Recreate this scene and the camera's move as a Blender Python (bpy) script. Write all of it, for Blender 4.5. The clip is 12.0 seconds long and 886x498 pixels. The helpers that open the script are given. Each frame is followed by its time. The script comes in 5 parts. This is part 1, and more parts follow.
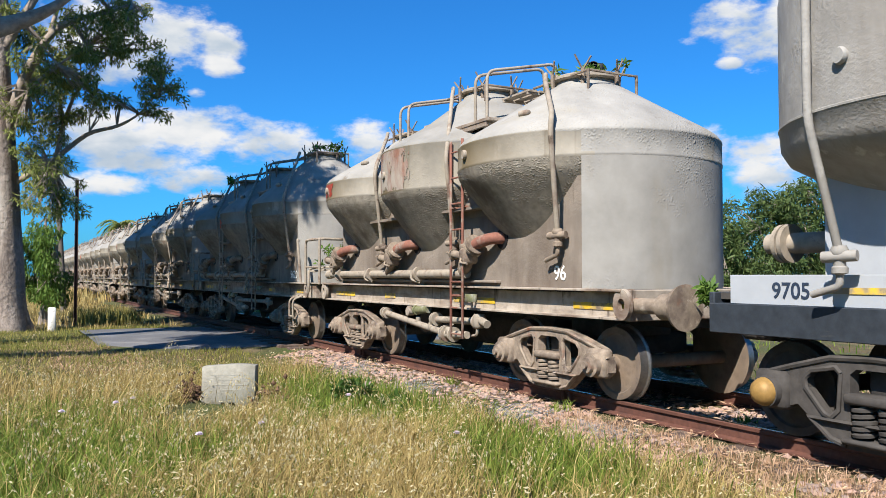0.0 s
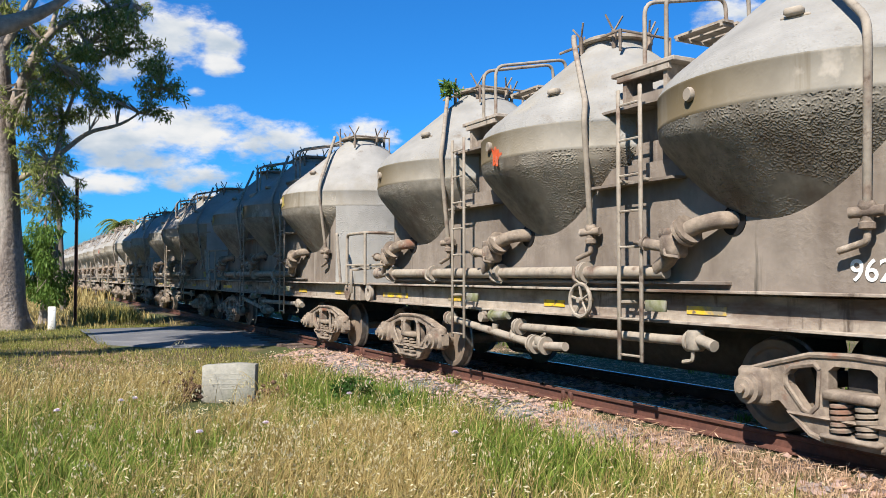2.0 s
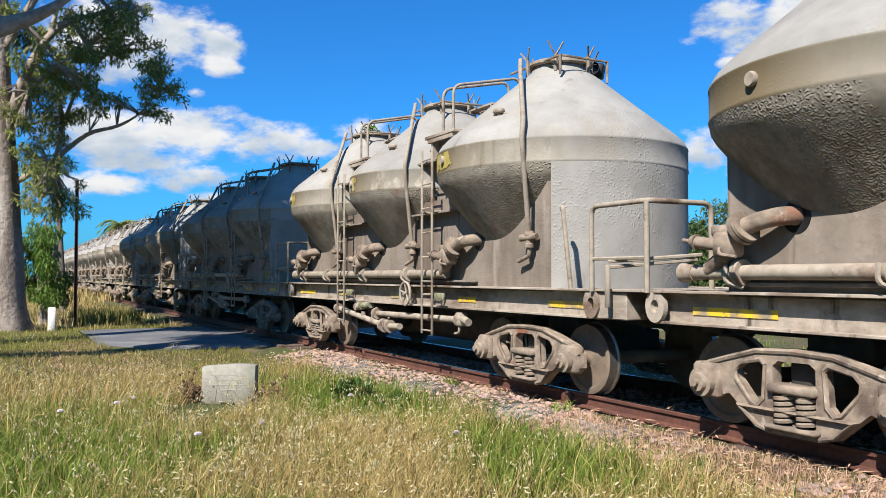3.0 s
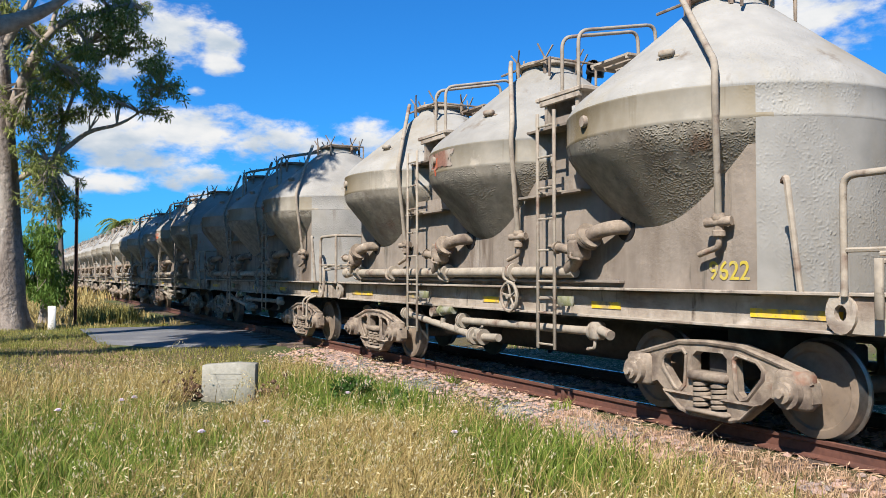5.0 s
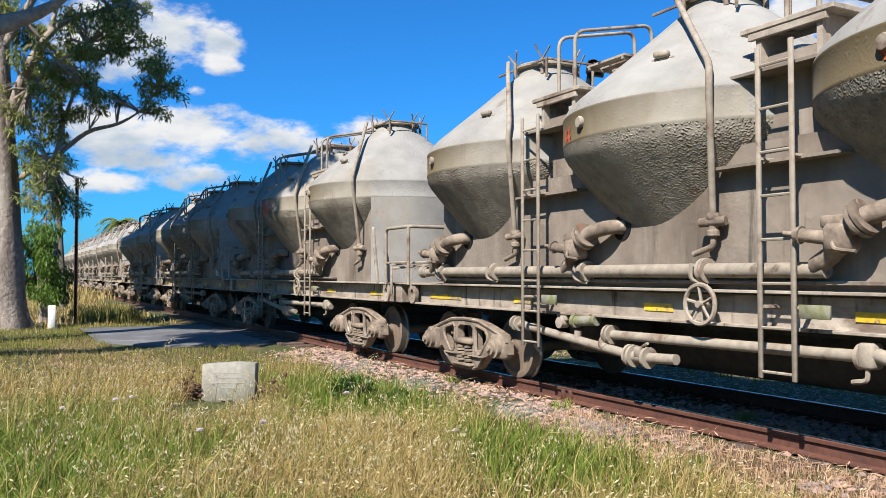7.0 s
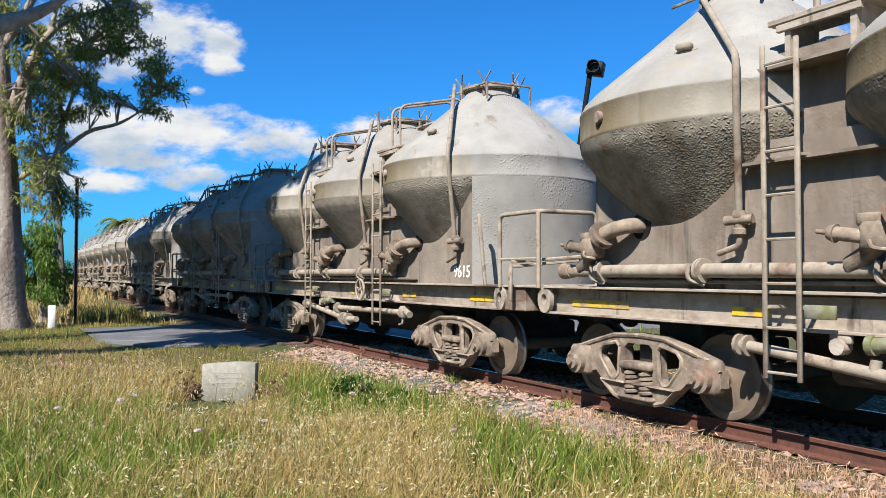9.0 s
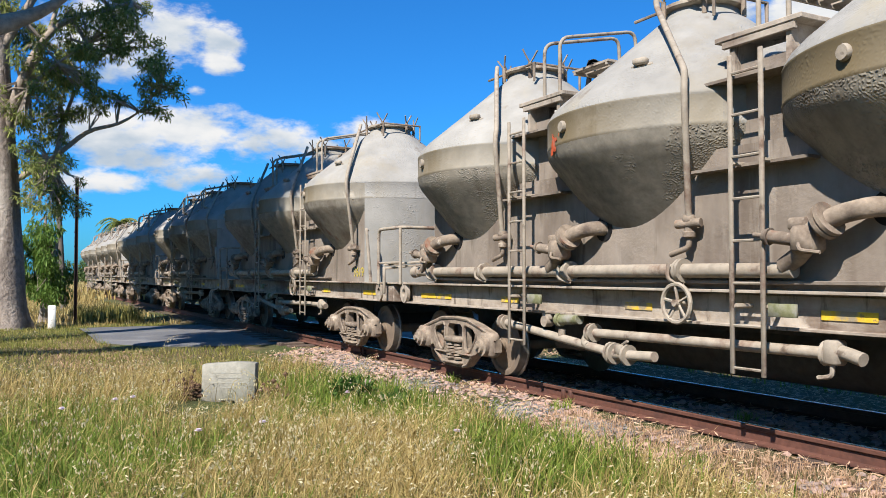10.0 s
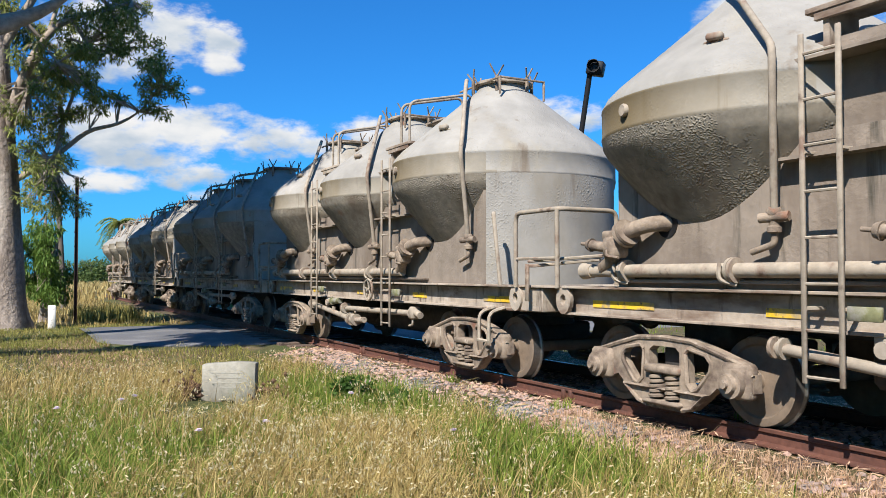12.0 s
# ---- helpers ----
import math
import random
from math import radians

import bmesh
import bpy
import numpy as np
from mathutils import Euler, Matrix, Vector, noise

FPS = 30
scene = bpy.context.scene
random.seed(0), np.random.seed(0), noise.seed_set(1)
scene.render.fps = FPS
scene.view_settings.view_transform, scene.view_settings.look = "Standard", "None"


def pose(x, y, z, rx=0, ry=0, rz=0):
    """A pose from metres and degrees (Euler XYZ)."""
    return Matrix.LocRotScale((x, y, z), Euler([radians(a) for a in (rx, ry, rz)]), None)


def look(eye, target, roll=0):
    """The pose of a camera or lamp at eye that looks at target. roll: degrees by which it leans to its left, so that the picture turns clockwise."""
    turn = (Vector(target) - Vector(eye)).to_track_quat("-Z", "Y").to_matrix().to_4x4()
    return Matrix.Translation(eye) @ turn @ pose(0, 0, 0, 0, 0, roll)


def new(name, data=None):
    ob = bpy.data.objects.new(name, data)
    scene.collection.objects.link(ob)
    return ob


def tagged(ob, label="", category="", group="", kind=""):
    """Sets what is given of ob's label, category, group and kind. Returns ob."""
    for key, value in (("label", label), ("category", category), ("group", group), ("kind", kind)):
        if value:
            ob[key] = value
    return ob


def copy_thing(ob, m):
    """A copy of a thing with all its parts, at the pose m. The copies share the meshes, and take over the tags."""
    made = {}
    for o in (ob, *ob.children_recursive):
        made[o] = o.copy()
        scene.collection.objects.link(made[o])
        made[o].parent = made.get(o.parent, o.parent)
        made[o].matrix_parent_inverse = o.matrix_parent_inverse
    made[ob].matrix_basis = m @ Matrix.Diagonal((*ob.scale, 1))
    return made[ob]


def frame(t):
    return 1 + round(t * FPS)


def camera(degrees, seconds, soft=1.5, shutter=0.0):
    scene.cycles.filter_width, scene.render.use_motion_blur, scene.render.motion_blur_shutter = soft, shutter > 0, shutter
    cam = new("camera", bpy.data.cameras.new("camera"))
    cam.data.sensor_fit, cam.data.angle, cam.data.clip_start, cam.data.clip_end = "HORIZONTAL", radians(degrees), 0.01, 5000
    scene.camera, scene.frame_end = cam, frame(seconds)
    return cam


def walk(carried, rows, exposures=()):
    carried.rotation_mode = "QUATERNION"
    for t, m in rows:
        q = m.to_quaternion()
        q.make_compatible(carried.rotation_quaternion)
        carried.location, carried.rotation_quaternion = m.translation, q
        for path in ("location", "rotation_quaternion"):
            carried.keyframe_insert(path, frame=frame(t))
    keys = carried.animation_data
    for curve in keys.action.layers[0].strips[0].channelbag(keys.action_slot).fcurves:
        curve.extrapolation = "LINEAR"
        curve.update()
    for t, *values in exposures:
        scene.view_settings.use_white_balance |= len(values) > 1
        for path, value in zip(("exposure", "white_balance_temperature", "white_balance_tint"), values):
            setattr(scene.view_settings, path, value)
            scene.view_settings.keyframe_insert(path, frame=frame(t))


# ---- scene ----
cam = camera(56.8, 12.0, 0.6)
YAW = 61.86
PATH = [(0.0, 0.0, 0.0), (0.5, 0.0, 0.07), (1.5, 0.0, 0.03), (2.0, 0.0, -0.06), (2.5, 0.0, 0.0), (3.0, 0.0, 0.0),
        (5.0, 0.0, -0.1), (5.5, 0.0, -0.14), (6.5, 0.0, -0.14), (9.5, 0.0, -0.14), (10.5, 0.0, -0.15), (12.0, 0.0, -0.15)]
walk(cam, [(t, pose(0, 0, 1.25, 91.9 + p, 0, YAW + y)) for t, y, p in PATH], [(0.0, 0.95), (12.0, 0.95)])

# ---- world and light ----
SUN = Vector((0.68, -1.0, 1.25)).normalized()      # towards the sun
world = bpy.data.worlds.new("sky")
scene.world = world
world.use_nodes = True


def cloud_sky(w):
    """Clear sky with cumulus banks, laid over a Nishita sky by direction."""
    nt = w.node_tree
    n, l = nt.nodes, nt.links
    n.clear()
    out, bg = n.new("ShaderNodeOutputWorld"), n.new("ShaderNodeBackground")
    sky = n.new("ShaderNodeTexSky")
    sky.sky_type, sky.sun_disc = "NISHITA", False
    sky.sun_elevation = math.asin(SUN.z)
    sky.sun_rotation = math.atan2(SUN.x, SUN.y)
    sky.air_density, sky.dust_density, sky.ozone_density = 1.0, 0.7, 2.5
    tc = n.new("ShaderNodeTexCoord")
    mp = n.new("ShaderNodeMapping")
    mp.inputs["Scale"].default_value = (1.0, 1.0, 2.1)
    l.new(tc.outputs["Generated"], mp.inputs["Vector"])
    big, fine = n.new("ShaderNodeTexNoise"), n.new("ShaderNodeTexNoise")
    for tex, s, d in ((big, 7.0, 3.0), (fine, 24.0, 9.0)):
        tex.inputs["Scale"].default_value, tex.inputs["Detail"].default_value = s, d
        tex.inputs["Roughness"].default_value = 0.6
        l.new(mp.outputs["Vector"], tex.inputs["Vector"])

    def m(op, a, b=None, c=None):
        k = n.new("ShaderNodeMath")
        k.operation = op
        for i, v in enumerate((a, b, c)):
            if v is not None:
                if isinstance(v, (int, float)):
                    k.inputs[i].default_value = v
                else:
                    l.new(v, k.inputs[i])
        return k.outputs[0]

    def bank(az, el, wide, high):
        """A soft bump round a heading (degrees left of ahead) and a height."""
        sep = n.new("ShaderNodeSeparateXYZ")
        rot = n.new("ShaderNodeVectorRotate")
        rot.rotation_type = "Z_AXIS"
        rot.inputs["Angle"].default_value = -radians(az)
        l.new(tc.outputs["Generated"], rot.inputs["Vector"])
        l.new(rot.outputs[0], sep.inputs[0])
        a = m("ARCTAN2", m("MULTIPLY", sep.outputs[0], -1.0), sep.outputs[1])
        e = m("ARCSINE", sep.outputs[2])
        qa = m("DIVIDE", a, radians(wide))
        qe = m("DIVIDE", m("SUBTRACT", e, radians(el)), radians(high))
        r2 = m("ADD", m("MULTIPLY", qa, qa), m("MULTIPLY", qe, qe))
        return m("MAXIMUM", m("SUBTRACT", 1.0, r2), -1.2), qe

    tot = level = weight = None
    for b in BANKS:
        v, up = bank(*b)
        w_ = m("ADD", m("MAXIMUM", v, 0.0), 0.0001)
        tot = v if tot is None else m("MAXIMUM", tot, v)
        level = m("MULTIPLY", w_, up) if level is None else m("ADD", level, m("MULTIPLY", w_, up))
        weight = w_ if weight is None else m("ADD", weight, w_)
    level = m("DIVIDE", level, weight)
    lumps = m("ADD", m("MULTIPLY", m("SUBTRACT", big.outputs[0], 0.5), 1.3), m("MULTIPLY", m("SUBTRACT", fine.outputs[0], 0.5), 2.4))
    dens = m("ADD", m("MULTIPLY", tot, 0.9), lumps)
    ramp = n.new("ShaderNodeMapRange")
    ramp.interpolation_type = "SMOOTHSTEP"
    ramp.inputs[1].default_value, ramp.inputs[2].default_value = 0.1, 0.95
    l.new(dens, ramp.inputs[0])
    # grey undersides, white sunlit heaps
    shade = n.new("ShaderNodeMapRange")
    shade.interpolation_type = "SMOOTHSTEP"
    shade.inputs[1].default_value, shade.inputs[2].default_value = -0.4, 0.55
    mp2, above = n.new("ShaderNodeMapping"), n.new("ShaderNodeTexNoise")
    mp2.inputs["Scale"].default_value, mp2.inputs["Location"].default_value = (1.0, 1.0, 2.1), (0.0, 0.0, 0.07)
    l.new(tc.outputs["Generated"], mp2.inputs["Vector"])
    l.new(mp2.outputs["Vector"], above.inputs["Vector"])
    above.inputs["Scale"].default_value, above.inputs["Detail"].default_value = 13.0, 6.0
    l.new(m("ADD", m("MULTIPLY", level, -0.55), m("MULTIPLY", m("SUBTRACT", above.outputs[0], 0.5), 2.2)), shade.inputs[0])
    col = n.new("ShaderNodeMix")
    col.data_type = "RGBA"
    col.inputs["A"].default_value, col.inputs["B"].default_value = (*[c * CLOUD for c in (1.0, 1.0, 1.0)], 1), (*[c * CLOUD for c in (0.52, 0.63, 0.76)], 1)
    l.new(shade.outputs[0], col.inputs["Factor"])
    tint = n.new("ShaderNodeMix")
    tint.data_type, tint.blend_type = "RGBA", "MULTIPLY"
    tint.inputs["Factor"].default_value = 1.0
    tint.inputs["B"].default_value = SKYTINT
    l.new(sky.outputs[0], tint.inputs["A"])
    mix = n.new("ShaderNodeMix")
    mix.data_type = "RGBA"
    l.new(ramp.outputs[0], mix.inputs["Factor"])
    l.new(tint.outputs["Result"], mix.inputs["A"])
    l.new(col.outputs["Result"], mix.inputs["B"])
    l.new(mix.outputs["Result"], bg.inputs["Color"])
    bg.inputs["Strength"].default_value = 0.0545
    l.new(bg.outputs[0], out.inputs["Surface"])


CLOUD, SKYTINT = 8.6, (0.19, 0.88, 1.62, 1)
# heading left of ahead, elevation, half width, half height (degrees)
BANKS = [(79.8, 15.8, 3.6, 2.5), (84.5, 15.0, 4.5, 3.6), (77.3, 15.4, 2.0, 1.7), (77.2, 14.0, 1.6, 1.0), (78.6, 12.1, 0.8, 0.55), (79.2, 9.7, 6.0, 2.2), (83.8, 9.2, 5.0, 2.4), (74.2, 9.1, 5.0, 1.5), (70.6, 8.8, 2.6, 1.0),
         (79.2, 6.6, 4.0, 1.2), (84.4, 6.0, 3.8, 1.0), (82.0, 7.6, 5.0, 1.2), (77.8, 5.3, 1.8, 0.6), (67.4, 9.3, 3.0, 1.7), (53.4, 10.8, 3.8, 1.6), (38.5, 15.9, 6.8, 2.7), (42.0, 16.6, 3.2, 2.0), (35.0, 19.0, 7.0, 3.0), (40.2, 7.2, 3.4, 3.0), (35.0, 8.0, 3.6, 2.4), (44.2, 8.4, 2.2, 2.0),
         (42.5, 13.9, 1.2, 0.5), (20.0, 12.0, 9.0, 4.0), (110.0, 14.0, 14.0, 5.0), (150.0, 20.0, 16.0, 6.0), (230.0, 16.0, 18.0, 5.0), (300.0, 22.0, 15.0, 6.0)]
cloud_sky(world)
lamp = bpy.data.lights.new("sun", "SUN")
lamp.energy, lamp.angle, lamp.color = 5.0, radians(0.55), (1.0, 0.945, 0.875)
sun = new("sun", lamp)
sun.matrix_world = look(SUN * 60, (0, 0, 0))


# ---- materials ----
def material(name, base, rough=0.8, metal=0.0, spots=(), grain=(8.0, 0.25), bump=(30.0, 0.3, 0.01), vary=0.0, aft_tint=None):
    """A node material: base colour with grain; spots are (colour, scale, low, high, stretch) stains; bump is (scale,
    strength, metres); the last argument is a colour mixed in unevenly towards the trailing side.
    """
    mat = bpy.data.materials.new(name)
    mat.use_nodes = True
    nt = mat.node_tree
    n, l = nt.nodes, nt.links
    bsdf = n["Principled BSDF"]
    tc = n.new("ShaderNodeTexCoord")

    def noise_tex(scale, detail=6.0, stretch=(1, 1, 1), ridged=False):
        mp, t = n.new("ShaderNodeMapping"), n.new("ShaderNodeTexNoise")
        mp.inputs["Scale"].default_value = stretch
        l.new(tc.outputs["Object"], mp.inputs["Vector"])
        if vary:
            info, add, sc = n.new("ShaderNodeObjectInfo"), n.new("ShaderNodeVectorMath"), n.new("ShaderNodeMath")
            sc.operation = "MULTIPLY"
            sc.inputs[1].default_value = 40.0
            l.new(info.outputs["Random"], sc.inputs[0])
            l.new(mp.outputs[0], add.inputs[0])
            l.new(sc.outputs[0], add.inputs[1])
            l.new(add.outputs[0], t.inputs["Vector"])
        else:
            l.new(mp.outputs[0], t.inputs["Vector"])
        t.inputs["Scale"].default_value, t.inputs["Detail"].default_value, t.inputs["Roughness"].default_value = scale, detail, 0.62
        if ridged:
            t.noise_type = "RIDGED_MULTIFRACTAL"
        return t.outputs[0]

    def mixed(fac, a, b):
        k = n.new("ShaderNodeMix")
        k.data_type = "RGBA"
        l.new(fac, k.inputs["Factor"])
        for key, v in (("A", a), ("B", b)):
            if isinstance(v, tuple):
                k.inputs[key].default_value = (*v[:3], 1)
            else:
                l.new(v, k.inputs[key])
        return k.outputs["Result"]

    def ranged(v, lo, hi):
        r = n.new("ShaderNodeMapRange")
        r.inputs[1].default_value, r.inputs[2].default_value = lo, hi
        l.new(v, r.inputs[0])
        return r.outputs[0]

    g = grain[1]
    col = mixed(ranged(noise_tex(grain[0]), 0.3, 0.7), tuple(c * (1 - g) for c in base), tuple(min(1, c * (1 + g)) for c in base))
    if vary:
        info = n.new("ShaderNodeObjectInfo")
        col2 = n.new("ShaderNodeHueSaturation")
        col2.inputs["Value"].default_value = 1.0
        mul = n.new("ShaderNodeMath")
        mul.operation = "MULTIPLY_ADD"
        mul.inputs[1].default_value, mul.inputs[2].default_value = 2 * vary, 1 - vary
        l.new(info.outputs["Random"], mul.inputs[0])
        l.new(mul.outputs[0], col2.inputs["Value"])
        l.new(col, col2.inputs["Color"])
        col = col2.outputs[0]
    for colour, scale, lo, hi, stretch in spots:
        col = mixed(ranged(noise_tex(scale, 5.0, stretch), lo, hi), col, colour)
    if aft_tint:
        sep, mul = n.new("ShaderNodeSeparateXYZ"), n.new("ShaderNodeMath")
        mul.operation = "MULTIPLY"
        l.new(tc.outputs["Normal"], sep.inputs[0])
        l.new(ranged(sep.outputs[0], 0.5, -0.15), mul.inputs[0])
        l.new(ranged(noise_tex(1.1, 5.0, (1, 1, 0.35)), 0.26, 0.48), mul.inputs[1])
        col = mixed(mul.outputs[0], col, aft_tint)
    l.new(col, bsdf.inputs["Base Color"])
    bsdf.inputs["Roughness"].default_value, bsdf.inputs["Metallic"].default_value = rough, metal
    bsdf.inputs["Specular IOR Level"].default_value = 0.3
    if bump:
        b = n.new("ShaderNodeBump")
        b.inputs["Strength"].default_value, b.inputs["Distance"].default_value = bump[1], bump[2]
        height = noise_tex(bump[0], 4.0 if len(bump) > 4 else 8.0, ridged=len(bump) > 4)
        if len(bump) > 3:      # rough patches between smoother ones
            mul = n.new("ShaderNodeMath")
            mul.operation = "MULTIPLY"
            l.new(height, mul.inputs[0])
            l.new(ranged(noise_tex(bump[3], 4.0), 0.42, 0.58), mul.inputs[1])
            height = mul.outputs[0]
        l.new(height, b.inputs["Height"])
        l.new(b.outputs[0], bsdf.inputs["Normal"])
    return mat


CEMENT = material("cement_crust", (0.253, 0.24, 0.216), 0.95, 0, (((0.212, 0.18, 0.131), 0.8, 0.55, 0.76, (1, 1, 0.3)), ((0.282, 0.24, 0.163), 0.9, 0.58, 0.8, (1, 1, 0.5)), ((0.157, 0.128, 0.0979), 3.0, 0.62, 0.74, (1, 1, 0.12)),
                  ((0.288, 0.104, 0.056), 1.1, 0.73, 0.78, (1, 1, 0.6))), (2.0, 0.18), (30.0, 0.75, 0.014, 0.9, 1), 0.08)
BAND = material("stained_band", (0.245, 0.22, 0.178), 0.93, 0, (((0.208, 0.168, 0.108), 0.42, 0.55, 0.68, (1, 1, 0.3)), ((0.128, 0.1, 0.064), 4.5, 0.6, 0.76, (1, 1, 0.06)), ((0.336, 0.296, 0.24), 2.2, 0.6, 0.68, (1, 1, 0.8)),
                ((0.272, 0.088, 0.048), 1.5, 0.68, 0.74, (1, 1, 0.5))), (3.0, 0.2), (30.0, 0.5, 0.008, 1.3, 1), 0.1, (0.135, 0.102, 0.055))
CEMENT_CONE = material("caked_cement", (0.222, 0.196, 0.156), 0.97, 0, (((0.13, 0.105, 0.078), 1.3, 0.52, 0.64, (1, 1, 0.5)), ((0.27, 0.235, 0.18), 1.0, 0.55, 0.7, (1, 1, 0.6)), ((0.17, 0.085, 0.05), 1.6, 0.64, 0.74, (1, 1, 0.6))), (9.0, 0.28), (38.0, 1.0, 0.03, 1.2, 1), 0.1)
CEMENT_WALL = material("dusty_steel_plate", (0.217, 0.179, 0.144), 0.92, 0, (((0.11, 0.0816, 0.0609), 1.3, 0.46, 0.7, (1, 1, 0.3)), ((0.283, 0.241, 0.199), 2.4, 0.6, 0.7, (1, 1, 0.15)), ((0.071, 0.0622, 0.0487), 5.0, 0.6, 0.72, (1, 1, 0.1)), ((0.205, 0.0778, 0.0447), 1.7, 0.68, 0.76, (1, 1, 0.4))), (3.0, 0.18), (24.0, 0.6, 0.014, 1.7), 0.08)
SILL = material("dusty_sill", (0.328, 0.276, 0.22), 0.9, 0, (((0.13, 0.0848, 0.0605), 2.2, 0.5, 0.66, (0.3, 1, 1)), ((0.0864, 0.0636, 0.0475), 7.0, 0.58, 0.7, (1, 1, 0.2)), ((0.432, 0.373, 0.311), 3.1, 0.6, 0.7, (0.5, 1, 1))), (7.0, 0.22), (40.0, 0.6, 0.008), 0.08)
PIPE = material("dusty_pipe", (0.28, 0.236, 0.184), 0.9, 0, (((0.16, 0.096, 0.068), 3.0, 0.54, 0.7, (1, 1, 1)), ((0.096, 0.072, 0.052), 6.0, 0.6, 0.72, (1, 1, 1))), (10.0, 0.22), (50.0, 0.5, 0.005), 0.08)
IRON = material("dusty_cast_iron", (0.238, 0.187, 0.14), 0.88, 0.0, (((0.106, 0.078, 0.0603), 4.0, 0.46, 0.66, (1, 1, 1)), ((0.211, 0.0884, 0.052), 2.6, 0.6, 0.74, (1, 1, 1)), ((0.422, 0.354, 0.281), 5.0, 0.62, 0.72, (1, 1, 1))), (12.0, 0.28), (60.0, 0.6, 0.008), 0.08)
DARK = material("grimy_underframe", (0.056, 0.0496, 0.044), 0.85, 0, (), (10.0, 0.3), (40.0, 0.4, 0.005))
TREAD = material("worn_wheel_steel", (0.24, 0.224, 0.208), 0.38, 0.85, (), (20.0, 0.2), None)
WHEEL = material("dusty_wheel", (0.17, 0.127, 0.0912), 0.85, 0.0, (((0.1, 0.0781, 0.0624), 5.0, 0.5, 0.7, (1, 1, 1)),), (10.0, 0.25), (60.0, 0.3, 0.004), 0.05)
MOSSY = material("mossy_pale_board", (0.16, 0.16, 0.08), 0.9, 0, (((0.24, 0.224, 0.192), 6.0, 0.45, 0.65, (1, 1, 1)),), (12.0, 0.25), (50.0, 0.4, 0.005))
YELLOW = material("yellow_reflector", (0.66, 0.42, 0.03), 0.6, 0, (((0.264, 0.216, 0.144), 5.0, 0.46, 0.6, (1, 1, 1)), ((0.16, 0.12, 0.08), 12.0, 0.56, 0.66, (1, 1, 1))), (20.0, 0.16), None, 0.15)
WHITE = material("white_paint", (0.75, 0.73, 0.68), 0.8, 0, (((0.4, 0.36, 0.3), 9.0, 0.58, 0.7, (1, 1, 1)),), (20.0, 0.08), None)
YELLOW_PAINT = material("yellow_paint", (0.44, 0.336, 0.048), 0.8, 0, (((0.272, 0.24, 0.176), 8.0, 0.52, 0.62, (1, 1, 1)),), (20.0, 0.1), None)
RED_PAINT = material("flaking_red_paint", (0.264, 0.04, 0.024), 0.75, 0, (((0.264, 0.216, 0.176), 5.0, 0.55, 0.68, (1, 1, 1)),), (15.0, 0.2), None)
NAVY = material("navy_numerals", (0.024, 0.036, 0.06), 0.6, 0, (), (20.0, 0.1), None)
FRESH = material("fresh_grey_paint", (0.31, 0.295, 0.27), 0.75, 0, (((0.2, 0.18, 0.155), 1.1, 0.5, 0.72, (1, 1, 0.25)), ((0.4, 0.38, 0.34), 4.0, 0.6, 0.68, (1, 1, 0.6))), (5.0, 0.14), (34.0, 0.6, 0.012, 1.5))
FRESH_SILL = material("pale_grey_sill_paint", (0.358, 0.373, 0.392), 0.55, 0, (), (6.0, 0.06), (50.0, 0.15, 0.002))
BLUEBLACK = material("blue_black_buffer_beam", (0.028, 0.0336, 0.0416), 0.55, 0, (((0.096, 0.088, 0.08), 6.0, 0.62, 0.75, (0.3, 1, 1)),), (12.0, 0.25), (50.0, 0.3, 0.003))
BRASS = material("ochre_axle_cap", (0.272, 0.16, 0.048), 0.55, 0.1, (), (20.0, 0.2), None)
RAIL = material("rusty_rail", (0.112, 0.048, 0.0336), 0.75, 0.1, (((0.064, 0.032, 0.0256), 6.0, 0.5, 0.7, (0.4, 1, 1)),), (20.0, 0.25), (80.0, 0.4, 0.003))
RAILTOP = material("polished_rail_head", (0.336, 0.32, 0.304), 0.25, 1.0, (), (30.0, 0.15), None)
TIMBER = material("old_sleeper_timber", (0.104, 0.072, 0.056), 0.9, 0, (), (9.0, 0.35), (30.0, 0.6, 0.01), 0.2)
ASPHALT = material("worn_asphalt", (0.115, 0.115, 0.118), 0.8, 0, (((0.17, 0.165, 0.16), 1.2, 0.5, 0.66, (1, 1, 1)),), (60.0, 0.3), (150.0, 0.6, 0.005))
EARTH = material("grassy_soil", (0.0986, 0.0754, 0.034), 0.97, 0, (((0.0578, 0.0754, 0.019), 0.35, 0.42, 0.6, (1, 1, 1)), ((0.163, 0.121, 0.068), 0.9, 0.56, 0.7, (1, 1, 1))), (9.0, 0.4), (25.0, 0.9, 0.05))
BARK = material("eucalyptus_bark", (0.27, 0.225, 0.19), 0.95, 0, (((0.13, 0.1, 0.08), 2.2, 0.44, 0.66, (1, 1, 0.2)), ((0.4, 0.35, 0.3), 3.0, 0.54, 0.7, (1, 1, 0.15))), (7.0, 0.28), (9.0, 1.0, 0.06))
BRANCH = material("pale_branch_bark", (0.27, 0.22, 0.175), 0.95, 0, (), (9.0, 0.35), (30.0, 0.6, 0.01))
CONCRETE = material("weathered_concrete", (0.264, 0.248, 0.204), 0.92, 0, (((0.2, 0.2, 0.152), 3.0, 0.5, 0.7, (1, 1, 0.5)),), (14.0, 0.2), (40.0, 0.7, 0.012))
RUSTPOST = material("dark_rusty_post", (0.048, 0.028, 0.024), 0.8, 0.1, (), (12.0, 0.3), (40.0, 0.4, 0.004))
